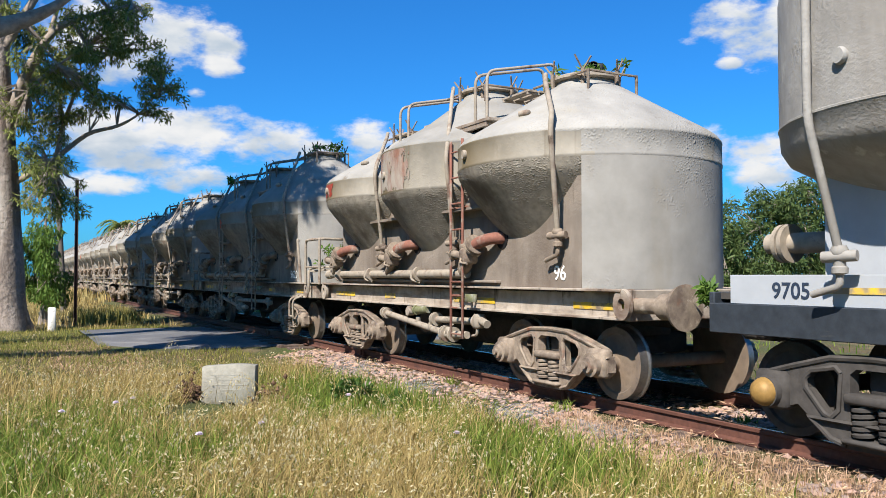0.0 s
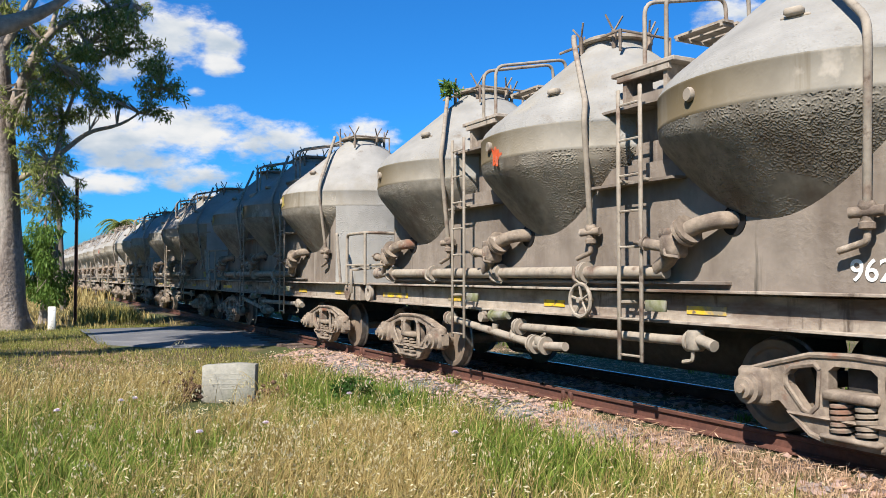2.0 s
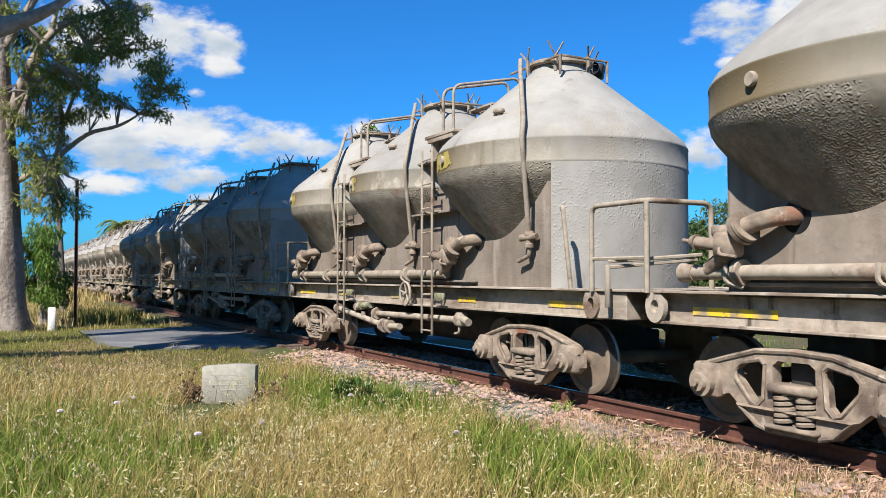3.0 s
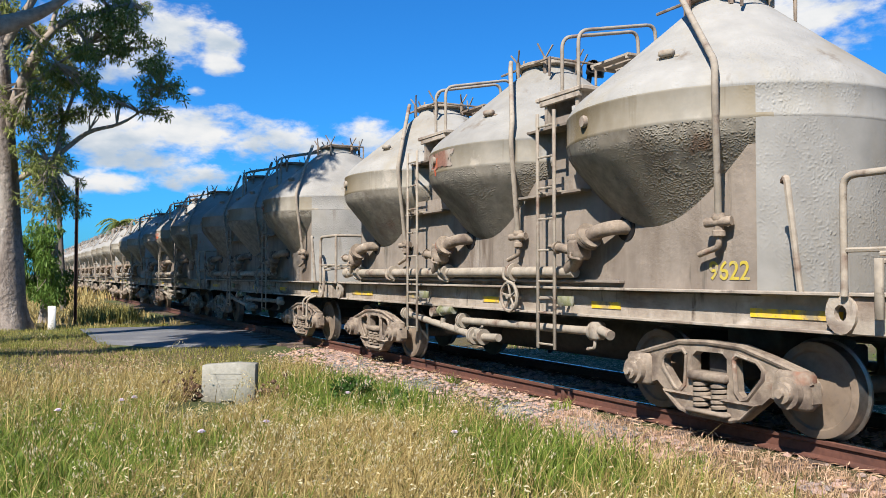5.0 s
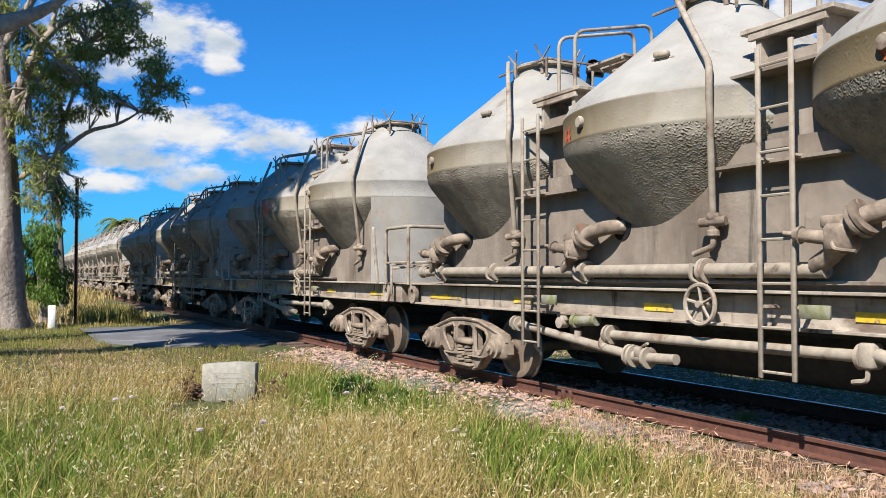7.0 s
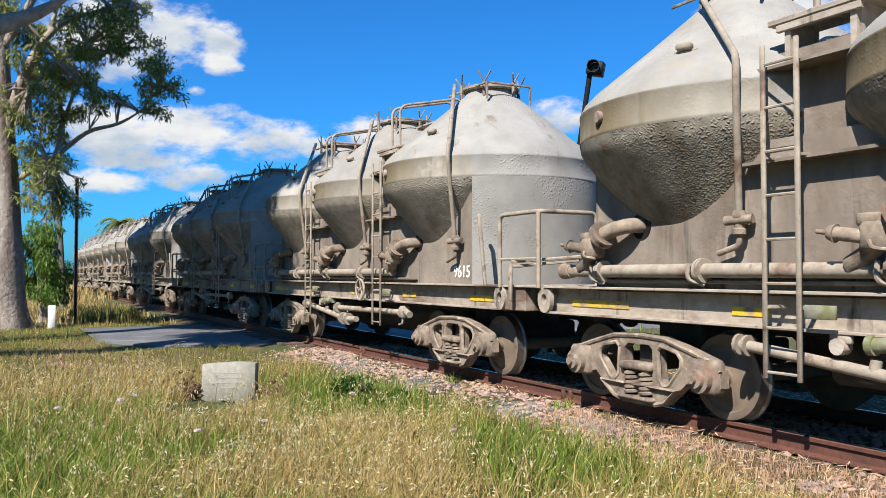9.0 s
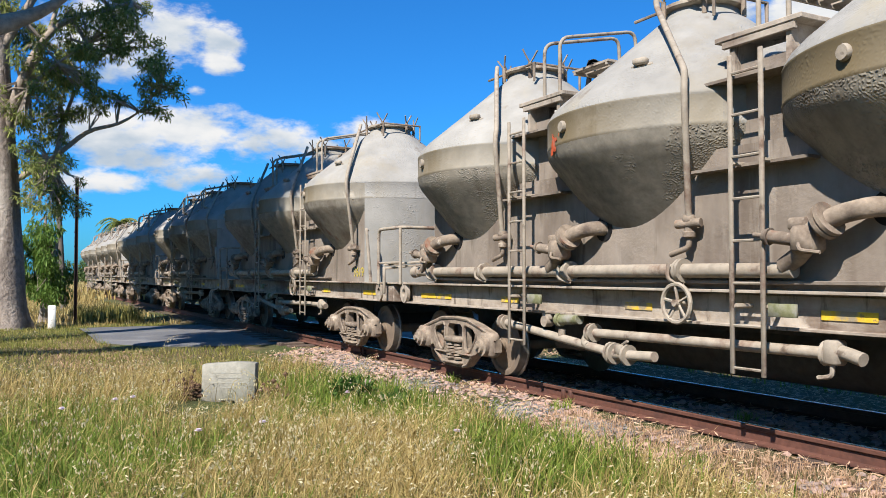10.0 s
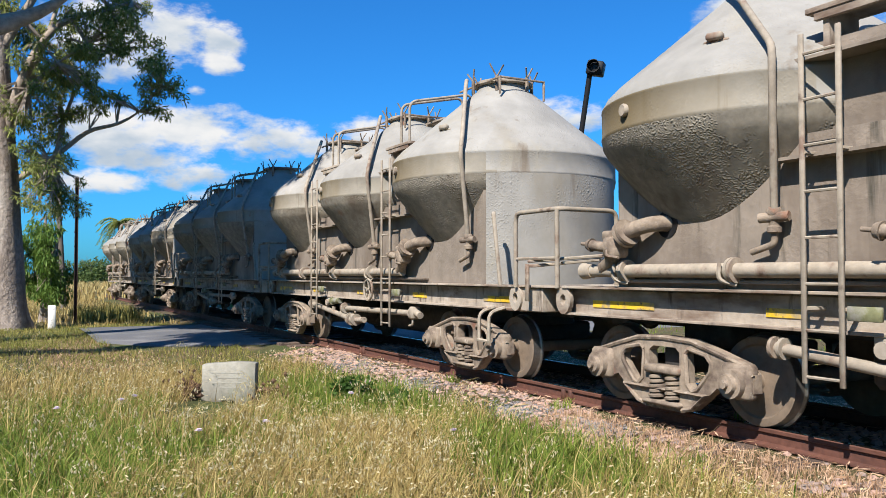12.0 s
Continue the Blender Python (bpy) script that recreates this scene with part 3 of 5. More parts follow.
def make_wagon(silos, length, number="", paint=WHITE, fresh=False, platform=True, ladders=(), drum=False):
    """A three-silo cement hopper wagon; x is forward, 0 at its leading lug, rails at z = 0."""
    wagon = new("cement_hopper_wagon")
    shell, wall, sillm, pipem = (FRESH, FRESH_SILL, FRESH_SILL, FRESH) if fresh else (CEMENT, CEMENT_WALL, SILL, PIPE)
    cone = FRESH if fresh else CEMENT_CONE
    front, back = silos[0], silos[-1]
    for i, x in enumerate(silos):
        bm = bmesh.new()
        prof = [(0.45, 1.12), (0.5, 1.1), (1.44, 2.26), (1.52, 2.36), (1.56, 2.43), (1.572, 2.5), (1.577, 2.51), (1.577, 2.53), (1.572, 2.54), (1.572, 2.76), (1.576, 2.77), (1.576, 2.785), (1.568, 2.8), (1.53, 2.87), (1.44, 2.96),
                (0.95, 3.36), (0.45, 3.78), (0.38, 3.83), (0.36, 3.9), (0.0, 3.91)]
        if drum and i == 1:      # a taller drum over a many-sided hopper
            prof = [(0.45, 1.02), (0.5, 1.0), (1.3, 2.0), (1.5, 2.28), (1.565, 2.36), (1.572, 2.4), (1.577, 2.41), (1.577, 2.43), (1.572, 2.44), (1.572, 2.98), (1.576, 2.99), (1.576, 3.0), (1.56, 3.03), (1.5, 3.07), (1.42, 3.12),
                    (0.95, 3.4), (0.45, 3.78), (0.38, 3.83), (0.36, 3.9), (0.0, 3.91)]
        if fresh:      # a tall drum over a short hopper
            prof = [(0.45, 1.02), (0.5, 1.0), (1.0, 1.8), (1.36, 2.02), (1.5, 2.1), (1.56, 2.2), (1.572, 2.34), (1.579, 2.345), (1.579, 2.36), (1.572, 2.365), (1.572, 3.3), (1.57, 3.34), (1.55, 3.38), (1.5, 3.42), (1.42, 3.46),
                    (0.95, 3.62), (0.45, 3.78), (0.38, 3.83), (0.36, 3.9), (0.0, 3.91)]
        dz = 0.0
        if drum and i != 1:      # lower roofs on the short wagon
            dz = -0.3
            prof = [(r, z if z < 2.8 else 2.8 + (z - 2.8) * 0.73) for r, z in prof]
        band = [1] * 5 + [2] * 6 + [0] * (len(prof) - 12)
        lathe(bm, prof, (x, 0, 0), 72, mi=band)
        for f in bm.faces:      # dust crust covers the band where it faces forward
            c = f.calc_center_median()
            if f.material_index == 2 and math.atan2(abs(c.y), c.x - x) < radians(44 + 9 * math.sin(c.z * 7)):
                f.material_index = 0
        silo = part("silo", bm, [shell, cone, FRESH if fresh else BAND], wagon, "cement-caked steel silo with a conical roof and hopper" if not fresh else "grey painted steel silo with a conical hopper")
        b = bmesh.new()
        lathe(b, [(0.0, 3.905), (0.4, 3.905), (0.42, 3.92), (0.42, 3.95), (0.38, 3.97), (0.0, 3.99)], (x, 0, dz), 28)
        hatch = part("roof_hatch", b, pipem, silo)
        metal = DARK if fresh else IRON
        for q in range(6):
            a = q * math.pi / 3 + 0.3
            c, s = math.cos(a), math.sin(a)
            b = bmesh.new()
            tube(b, [(x + 0.44 * c, 0.44 * s, 3.78 + dz), (x + 0.44 * c, 0.44 * s, 3.99 + dz)], 0.026, 6)
            tube(b, [(x + 0.44 * c, 0.44 * s, 3.97 + dz), (x + 0.46 * c - 0.1 * s, 0.46 * s + 0.1 * c, 4.13 + dz)], 0.012, 5)
            tube(b, [(x + 0.44 * c, 0.44 * s, 3.97 + dz), (x + 0.5 * c + 0.09 * s, 0.5 * s - 0.09 * c, 4.1 + 0.05 * (q % 2) + dz)], 0.012, 5)
            part("hatch_clamp", b, metal, hatch)
        b = bmesh.new()
        tube(b, [(x - 0.6, -0.36, 3.93 + dz), (x + 0.5, -0.36, 3.93 + dz), (x + 0.5, -0.36, 3.7 + dz)], 0.016, 6)
        part("hatch_bar", b, metal, hatch)
        b = bmesh.new()
        tube(b, [(x + 0.5, 0.36, 3.66 + dz), (x + 0.5, 0.36, 3.93 + dz), (x + 0.5, -0.34, 3.93 + dz)], 0.016, 6)
        part("hatch_bar", b, metal, hatch)
        b = bmesh.new()
        lathe(b, [(0.0, -0.02), (0.05, -0.02), (0.06, 0.0), (0.05, 0.03), (0.0, 0.03)], (0, 0, 0), 12, axis="Y")
        nip = part("inspection_plug", b, pipem, silo)
        a = radians(-100)
        nip.matrix_basis = Matrix.Translation((x + 1.59 * math.cos(a), 1.59 * math.sin(a), 2.66)) @ pose(0, 0, 0, 0, 0, -10)
        if not fresh:
            b = bmesh.new()
            box(b, -0.07, 0.07, -0.06, 0.02, -0.03, 0.03, 0.015)
            box(b, -0.11, 0.11, -0.01, 0.03, -0.05, -0.02, 0.01)
            lug = part("roof_lug", b, pipem, silo)
            a = radians(-72)
            lug.matrix_basis = Matrix.Translation((x + 1.2 * math.cos(a), 1.2 * math.sin(a), 3.19 + dz * 0.4)) @ pose(0, 0, 0, 0, 0, 18)
        # vent pipe from the roof down the flank to its cock
        b = bmesh.new()
        a = radians(-51)
        c, s = math.cos(a), math.sin(a)
        pts = [(x - 0.06, -0.56, 3.97 + dz), (x + 0.02, -0.62, 3.86 + dz)] + [(x + r * c, r * s, z) for r, z in ((1.58, 2.96), (1.64, 2.78), (1.5, 2.2), (1.37, 1.66))]
        drop = 0.0
        if fresh:
            drop = -0.3
            pts = [(x - 0.5, -1.3, 3.52), (x - 0.55, -1.53, 3.3), (x - 0.55, -1.53, 2.3), (x - 0.55, -1.22, 1.4)]
        tube(b, rounded(pts, 0.12, 3), 0.03, 8)
        vent = part("vent_pipe", b, pipem, silo)
        b = bmesh.new()
        px_, py_ = pts[-1][0], pts[-1][1]
        lathe(b, [(0.0, 1.76), (0.045, 1.76), (0.06, 1.73), (0.06, 1.7), (0.042, 1.68), (0.042, 1.62), (0.055, 1.61), (0.055, 1.57), (0.0, 1.55)], (px_, py_, drop), 12)
        tube(b, [(px_ - 0.1, py_ - 0.05, 1.68 + drop), (px_ + 0.12, py_ + 0.02, 1.69 + drop)], 0.04, 8)
        tube(b, rounded([(px_, py_, 1.56 + drop), (px_, py_, 1.48 + drop), (px_ - 0.22, py_, 1.42 + drop)], 0.06, 4), 0.026, 8)
        part("cock", b, pipem if fresh else IRON, vent)
        # outlet at the foot of the hopper
        if fresh and i == len(silos) - 1:
            continue
        b = bmesh.new()
        xh = x - 0.37
        elbow = rounded([(xh, -0.9, 1.7), (xh - 0.02, -1.1, 1.71), (xh - 0.28, -1.17, 1.66), (xh - 0.5, -1.17, 1.54)], 0.14, 5)
        tube(b, elbow, 0.072, 14)
        valve = part("outlet_valve", b, pipem if fresh else RUSTY if drum else IRON, silo)
        # a black disc on the uncut wall paints the shade inside the pipe's opening
        b = bmesh.new()
        lathe(b, [(0.0, -0.984), (0.115, -0.984), (0.125, -0.99), (0.125, -0.97), (0.0, -0.97)], (xh, 0, 1.7), 24, axis="Y")
        part("wall_opening", b, BLACK, valve, "black disc for the shade inside the round opening behind the pipe")
        d = Vector((-0.22, 0.0, -0.12)).normalized()
        for k in (0.0, 0.045):
            b = bmesh.new()
            p = Vector((xh - 0.31, -1.17, 1.643)) + d * k
            tube(b, [p, p + d * 0.03], 0.135, 18)
            part("flange", b, pipem if fresh else IRON, valve)
        b = bmesh.new()
        box(b, xh - 0.6, xh - 0.4, -1.26, -1.07, 1.4, 1.6, 0.03)
        box(b, xh - 0.63, xh - 0.46, -1.23, -1.1, 1.57, 1.66, 0.015)
        tube(b, [(xh - 0.52, -1.16, 1.45), (xh - 0.62, -1.12, 1.38), (xh - 0.76, -1.09, 1.31)], 0.07, 12)
        part("valve_body", b, pipem if fresh else IRON, valve)
        b = bmesh.new()
        tube(b, [(xh - 0.58, -1.2, 1.5), (xh - 0.78, -1.22, 1.53)], 0.05, 12)
        tube(b, [(xh - 0.78, -1.22, 1.53), (xh - 0.83, -1.225, 1.537)], 0.068, 12, 0.05)
        tube(b, [(xh - 0.83, -1.225, 1.537), (xh - 0.92, -1.235, 1.55)], 0.018, 8)
        part("spindle", b, pipem if fresh else IRON, valve)
        b = bmesh.new()
        tube(b, rounded([(xh - 0.5, -1.27, 1.47), (xh - 0.46, -1.31, 1.42), (xh - 0.3, -1.3, 1.4)], 0.04, 3), 0.014, 6)
        part("valve_lever", b, pipem if fresh else IRON, valve)
    # box walls on which the silos sit
    for s in (-1, 1):
        b = bmesh.new()
        y0, y1 = sorted((s * 0.98, s * 0.96))
        box(b, back - (0.82 if fresh else 1.02), front + 1.205, y0, y1, 1.08, 2.3)
        side = part("side_wall", b, wall, wagon, smooth=False)
        for xa, xb in zip(silos[1:], silos):
            xm = (xa + xb) / 2
            b = bmesh.new()
            box(b, xm - 0.6, xm + 0.6, *sorted((s * 0.9, s * 1.12)), 2.1, 2.125)
            part("stiffener", b, wall, side, smooth=False)
            b = bmesh.new()
            box(b, xm - 0.42, xm + 0.42, *sorted((s * 0.86, s * 0.84)), 2.14, 3.0)
            part("web_plate", b, wall, side, smooth=False)
            b = bmesh.new()
            box(b, xm - 0.5, xm + 0.5, *sorted((s * 0.8, s * 1.1)), 2.82, 2.845)
            part("stiffener", b, wall, side, smooth=False)
    if drum:
        b = bmesh.new()
        box(b, back - 0.2, front + 0.2, -1.16, -0.97, 2.08, 2.11)
        box(b, back - 0.2, front + 0.2, -1.0, -0.985, 2.0, 2.08)
        part("shelf_plate", b, wall, wagon, smooth=False)
    b = bmesh.new()
    xe = back - (0.84 if fresh else 1.04)
    box(b, xe, xe + 0.02, -0.98, 0.98, 1.08, 2.3)
    part("end_wall", b, wall, wagon, smooth=False)
    b = bmesh.new()
    lathe(b, [(1.573, 1.1), (1.573, 2.506), (1.55, 2.506), (1.55, 1.1)], (front, 0, 0), 40, radians(-40), radians(40))
    lathe(b, [(1.55, 2.48), (1.3, 2.5)], (front, 0, 0), 40, radians(-40), radians(40))
    part("end_skirt", b, shell, wagon)
    # underframe
    x0, x1 = -length, 0.0
    for s in (-1, 1):
        b = bmesh.new()
        o = s * 1.08
        if fresh:
            box(b, x0 + 0.2, x1, *sorted((o, o - s * 0.06)), 1.03, 1.26, 0.004)
            box(b, x0, x1, *sorted((o + s * 0.03, o - s * 0.2)), 0.79, 1.03, 0.006, mi=1)
        else:
            box(b, x0, x1, *sorted((o - s * 0.1, o - s * 0.115)), 0.85, 1.1)
            box(b, x0, x1, *sorted((o + s * 0.035, o - s * 0.155)), 1.1, 1.125, 0.004)
            box(b, x0, x1, *sorted((o + s * 0.0, o - s * 0.2)), 0.825, 0.85, 0.004)
        sill = part("sill", b, [sillm, BLUEBLACK], wagon, smooth=False)
        if s < 0:
            strips = [(x0 + 1.08, x1 - 0.3)] if fresh else [(x0 + 0.36, x0 + 1.24), (x0 + 2.5, x0 + 2.87), (x0 + 4.72, x0 + 5.09), (-2.89, -2.45), (-0.88, -0.06)]
            for xa, xb in strips:
                b = bmesh.new()
                if fresh:
                    box(b, xa, xb, o - 0.008, o - 0.002, 1.125, 1.17)
                else:
                    box(b, xa, xb, o + 0.09, o + 0.099, 0.915, 0.985)
                part("reflective_strip", b, YELLOW, sill, "yellow reflective strip")
            for xl in (x0, x1):
                b = bmesh.new()
                plate(b, [(xl + 0.12 * math.cos(q), 0.98 + 0.15 * math.sin(q)) for q in np.linspace(0, 2 * math.pi, 17)[:-1]], [[(xl + 0.05 * math.cos(q), 0.98 + 0.06 * math.sin(q)) for q in np.linspace(0, 2 * math.pi, 11)[:-1]]], o - 0.02, o + 0.03)
                if not fresh:
                    part("towing_eye", b, SILL, sill, "pierced towing eye plate")
                else:
                    b.free()
    b = bmesh.new()
    box(b, x0, x1 + 0.02, -0.97, 0.97, 1.06, 1.115)
    box(b, x0 + 0.2, x1 - 0.1, -0.2, 0.2, 0.72, 1.06)
    for i in range(9):
        xm = x0 + 0.3 + (length - 0.6) * i / 8
        box(b, xm - 0.04, xm + 0.04, -0.96, 0.96, 0.86, 1.06)
    part("underframe", b, DARK, wagon, smooth=False)
    for s in (-1, 1):
        b = bmesh.new()
        box(b, x1 if s > 0 else x0 - 0.06, x1 + 0.06 if s > 0 else x0, -1.05, 1.05, 0.82, 1.12, 0.01)
        if s > 0 and platform:
            box(b, x1 + 0.06, x1 + 0.5, -1.07, 1.07, 0.83, 1.1, 0.01)
        part("headstock", b, BLUEBLACK if fresh else SILL, wagon, smooth=False)
    for xa, s in ((x1 + (0.42 if not fresh else 0.06), 1), (x0 - 0.06, -1)):
        b = bmesh.new()
        tube(b, [(xa - s * 0.2, 0, 0.8), (xa + s * 0.28, 0, 0.8)], 0.09, 8)
        box(b, *sorted((xa + s * 0.12, xa + s * 0.36)), -0.13, 0.13, 0.66, 0.94, 0.04)
        part("coupler", b, DARK, wagon)
        b = bmesh.new()
        tube(b, rounded([(xa, 0.35, 0.86), (xa + s * 0.14, 0.34, 0.62), (xa + s * 0.34, 0.3, 0.7)], 0.1, 4), 0.028, 6)
        part("brake_hose", b, DARK, wagon)
    xf, xr = (-1.29, -length + 1.4)
    make_bogie(wagon, xf, fresh)
    make_bogie(wagon, xr, fresh)
    # air main along the side, its flanges and hooks
    b = bmesh.new()
    yp = -1.08
    a0, a1 = (back - 1.15 if not fresh else back + 0.6), front - 1.15
    tube(b, [(a0 - 0.2, yp, 1.28), (a1 + 0.1, yp, 1.28)], 0.06, 16)
    tube(b, [(a0 - 0.3, yp, 1.28), (a0 - 0.16, yp, 1.28)], 0.085, 16, 0.07)
    pipe = part("air_main", b, pipem, wagon)
    for i, x in enumerate((a0 + 0.3, a0 + 1.6, a0 + 3.3, a0 + 4.9)):
        if x > a1:
            continue
        for k in (0.0, 0.034):
            b = bmesh.new()
            tube(b, [(x + k, yp, 1.28), (x + k + 0.028, yp, 1.28)], 0.105, 16)
            part("flange", b, pipem, pipe)
        b = bmesh.new()
        tube(b, rounded([(x - 0.05, yp - 0.08, 1.34), (x - 0.05, yp - 0.1, 1.2), (x + 0.05, yp, 1.16)], 0.06, 3), 0.018, 5)
        part("pipe_hook", b, pipem, pipe)
    # rail and foot of the box wall
    b = bmesh.new()
    box(b, back - 1.0, front - 0.4, -1.06, -0.98, 1.17, 1.2, 0.004)
    part("pipe_shelf", b, wall, wagon, smooth=False)
    # brake gear below
    yb = -1.05
    xb0, xb1 = xr + 1.1, xf - 1.35
    gear = pipem if not fresh else DARK
    def length_of(name, pts, r, label="", r1=None):
        b = bmesh.new()
        tube(b, pts, r, 12, r1)
        return part(name, b, gear, wagon, label)

    low = length_of("brake_pipe", [(xb0 + 0.15, yb, 0.69), (xb0 + 2.1, yb, 0.49)], 0.045)
    high = length_of("brake_pipe", [(xb0 + 1.77, yb + 0.04, 0.66), (xb1 - 0.2, yb + 0.04, 0.68)], 0.045)
    for owner, x, z, r in ((low, xb0 + 0.12, 0.69, 0.085), (low, xb0 + 0.2, 0.685, 0.085), (low, xb0 + 2.08, 0.49, 0.105), (low, xb0 + 2.13, 0.485, 0.105), (low, xb0 + 2.32, 0.485, 0.1), (high, xb0 + 1.72, 0.66, 0.095), (high, xb0 + 1.77, 0.66, 0.095), (high, xb1 - 0.2, 0.68, 0.095)):
        b = bmesh.new()
        tube(b, [(x, yb + (0.04 if owner is high else 0.0), z), (x + 0.03, yb + (0.04 if owner is high else 0.0), z)], r, 14)
        part("flange", b, gear, owner)
    b = bmesh.new()
    tube(b, [(xb0 + 2.16, yb, 0.485), (xb0 + 2.24, yb, 0.485), (xb0 + 2.32, yb, 0.485)], 0.06, 12, 0.05)
    box(b, xb0 + 2.19, xb0 + 2.29, yb - 0.06, yb + 0.06, 0.48, 0.58, 0.015)
    tube(b, [(xb0 + 2.24, yb, 0.57), (xb0 + 2.36, yb - 0.03, 0.62)], 0.014, 6)
    part("pipe_cock", b, gear, low)
    b = bmesh.new()
    tube(b, [(xb0 + 2.34, yb, 0.485), (xb0 + 2.69, yb, 0.5)], 0.048, 12)
    part("nozzle", b, gear, low)
    b = bmesh.new()
    tube(b, [(xb0 + 1.28, yb, 0.57), (xb0 + 1.3, yb, 0.67)], 0.04, 10)
    part("pipe_branch", b, gear, low)
    b = bmesh.new()
    tube(b, rounded([(xb0 + 1.72, yb + 0.02, 0.64), (xb0 + 1.68, yb, 0.56), (xb0 + 1.74, yb, 0.53)], 0.04, 3), 0.05, 10)
    part("pipe_branch", b, gear, high)
    b = bmesh.new()
    box(b, xb1 - 0.18, xb1 - 0.06, yb - 0.04, yb + 0.1, 0.6, 0.78, 0.02)
    tube(b, [(xb1 - 0.06, yb + 0.02, 0.7), (xb1 + 0.12, yb, 0.66)], 0.05, 10)
    tube(b, rounded([(xb1 - 0.12, yb, 0.6), (xb1 - 0.12, yb, 0.52), (xb1 - 0.24, yb, 0.5)], 0.04, 3), 0.018, 6)
    part("pipe_cock", b, gear, high)
    if not fresh:
        b = bmesh.new()
        tube(b, [(xb0 + 1.3, yb - 0.02, 0.77), (xb0 + 1.6, yb, 0.79)], 0.055, 12)
        tube(b, [(xb0 + 1.26, yb - 0.02, 0.768), (xb0 + 1.31, yb - 0.02, 0.77)], 0.072, 12)
        part("drain_stub", b, MOSSY, wagon, "mossy capped drain stub")
        b = bmesh.new()
        box(b, xb0 + 0.95, xb0 + 1.12, yb - 0.02, yb + 0.03, 0.76, 0.84, 0.01)
        tube(b, [(xb0 + 1.03, yb - 0.05, 0.74), (xb0 + 1.03, yb + 0.05, 0.74)], 0.06, 12)
        part("hanger", b, SILL, wagon)
    b = bmesh.new()
    tube(b, [(xb0 + 0.5, 0.1, 0.56), (xb0 + 0.55, 0.1, 0.56), (xb1 + 0.25, 0.1, 0.56), (xb1 + 0.3, 0.1, 0.56)], 0.3, 18)
    part("air_reservoir", b, DARK, wagon)
    b = bmesh.new()
    box(b, xb0 + 0.7, xb0 + 1.7, -0.75, -0.35, 0.42, 0.8, 0.05)
    part("brake_cylinder", b, DARK, wagon)
    if not fresh:
        for x in ladders:
            make_ladder(wagon, x, -1.21, 0.47, 2.98, RUSTY if drum else PIPE)
            b = bmesh.new()
            box(b, x + 0.17, x + 0.42, -1.19, -1.16, 0.93, 1.03, 0.004)
            part("step_board", b, MOSSY, wagon, "mossy pale board beside the ladder")
        # brake handwheel
        xh = ladders[0] - 0.83
        b = bmesh.new()
        ring = [(xh + 0.165 * math.cos(q), -1.14, 1.0 + 0.165 * math.sin(q)) for q in np.linspace(0, 2 * math.pi, 25)]
        tube(b, ring, 0.02, 6, caps=False)
        for q in range(5):
            a = q * 2 * math.pi / 5 + 0.4
            tube(b, [(xh, -1.12, 1.0), (xh + 0.16 * math.cos(a), -1.14, 1.0 + 0.16 * math.sin(a))], 0.014, 5)
        tube(b, [(xh, -1.17, 1.0), (xh, -0.98, 1.0)], 0.03, 8)
        if drum:
            b.free()
        else:
            part("handwheel", b, PIPE, wagon, "five-spoked brake handwheel")
        # crosswise walkways between the silos
        for xa, xb in zip(silos[1:], silos):
            xm = (xa + xb) / 2 + 0.02
            b = bmesh.new()
            box(b, xm - 0.43, xm + 0.43, -0.98, -0.52, 3.19, 3.235, 0.006)
            for dx in (-0.3, 0.26):
                box(b, xm + dx, xm + dx + 0.05, -0.94, -0.6, 2.84, 3.19)
            box(b, xm - 0.36, xm + 0.36, -0.97, -0.93, 3.13, 3.19, 0.004)
            wk = part("walkway", b, SILL, wagon, smooth=False)
            b = bmesh.new()
            for q in range(5):
                box(b, xm - 0.14, xm + 0.5, -0.42 + q * 0.17, -0.29 + q * 0.17, 3.6, 3.625)
            box(b, xm - 0.12, xm - 0.09, -0.42, 0.42, 3.57, 3.605)
            box(b, xm + 0.45, xm + 0.48, -0.42, 0.42, 3.57, 3.605)
            part("roof_grating", b, SILL, wk, smooth=False)
            for dx in (-0.05, 0.24):
                b = bmesh.new()
                tube(b, rounded([(xm + dx, -0.88, 3.23), (xm + dx, -0.88, 3.86), (xm + dx, 0.2, 4.08), (xm + dx, 0.22, 3.6)], 0.13, 5), 0.021, 8)
                part("guard_rail", b, PIPE, wk)
    if platform:
        for yy in (-1.12, 1.12):
            b = bmesh.new()
            tube(b, rounded([(0.05, yy, 1.1), (0.05, yy, 1.94), (0.86, yy, 1.94), (0.86, yy * 0.3, 1.94), (0.86, yy * 0.3, 1.1)], 0.1, 5), 0.026, 10)
            tube(b, [(0.84, yy, 1.1), (0.84, yy, 1.93)], 0.026, 8)
            tube(b, [(0.05, yy, 1.42), (0.84, yy, 1.42)], 0.018, 6)
            part("platform_rail", b, PIPE, wagon)
        b = bmesh.new()
        box(b, 0.03, 0.92, -1.1, 1.1, 1.1, 1.125, 0.004)
        part("end_platform", b, SILL, wagon, smooth=False)
        b = bmesh.new()
        tube(b, rounded([(-0.46, -1.1, 1.95), (-0.4, -1.14, 1.98), (-0.33, -1.09, 1.12)], 0.05, 3), 0.026, 7)
        part("grab_handle", b, PIPE, wagon)
        b = bmesh.new()
        box(b, 0.3, 0.36, -1.17, -1.14, 0.95, 1.36, 0.006)
        tube(b, [(0.33, -1.15, 1.34), (0.4, -1.1, 1.34), (1.15, -0.8, 1.4)], 0.018, 6)
        tube(b, [(0.33, -1.14, 1.39), (1.2, -0.8, 1.44)], 0.018, 6)
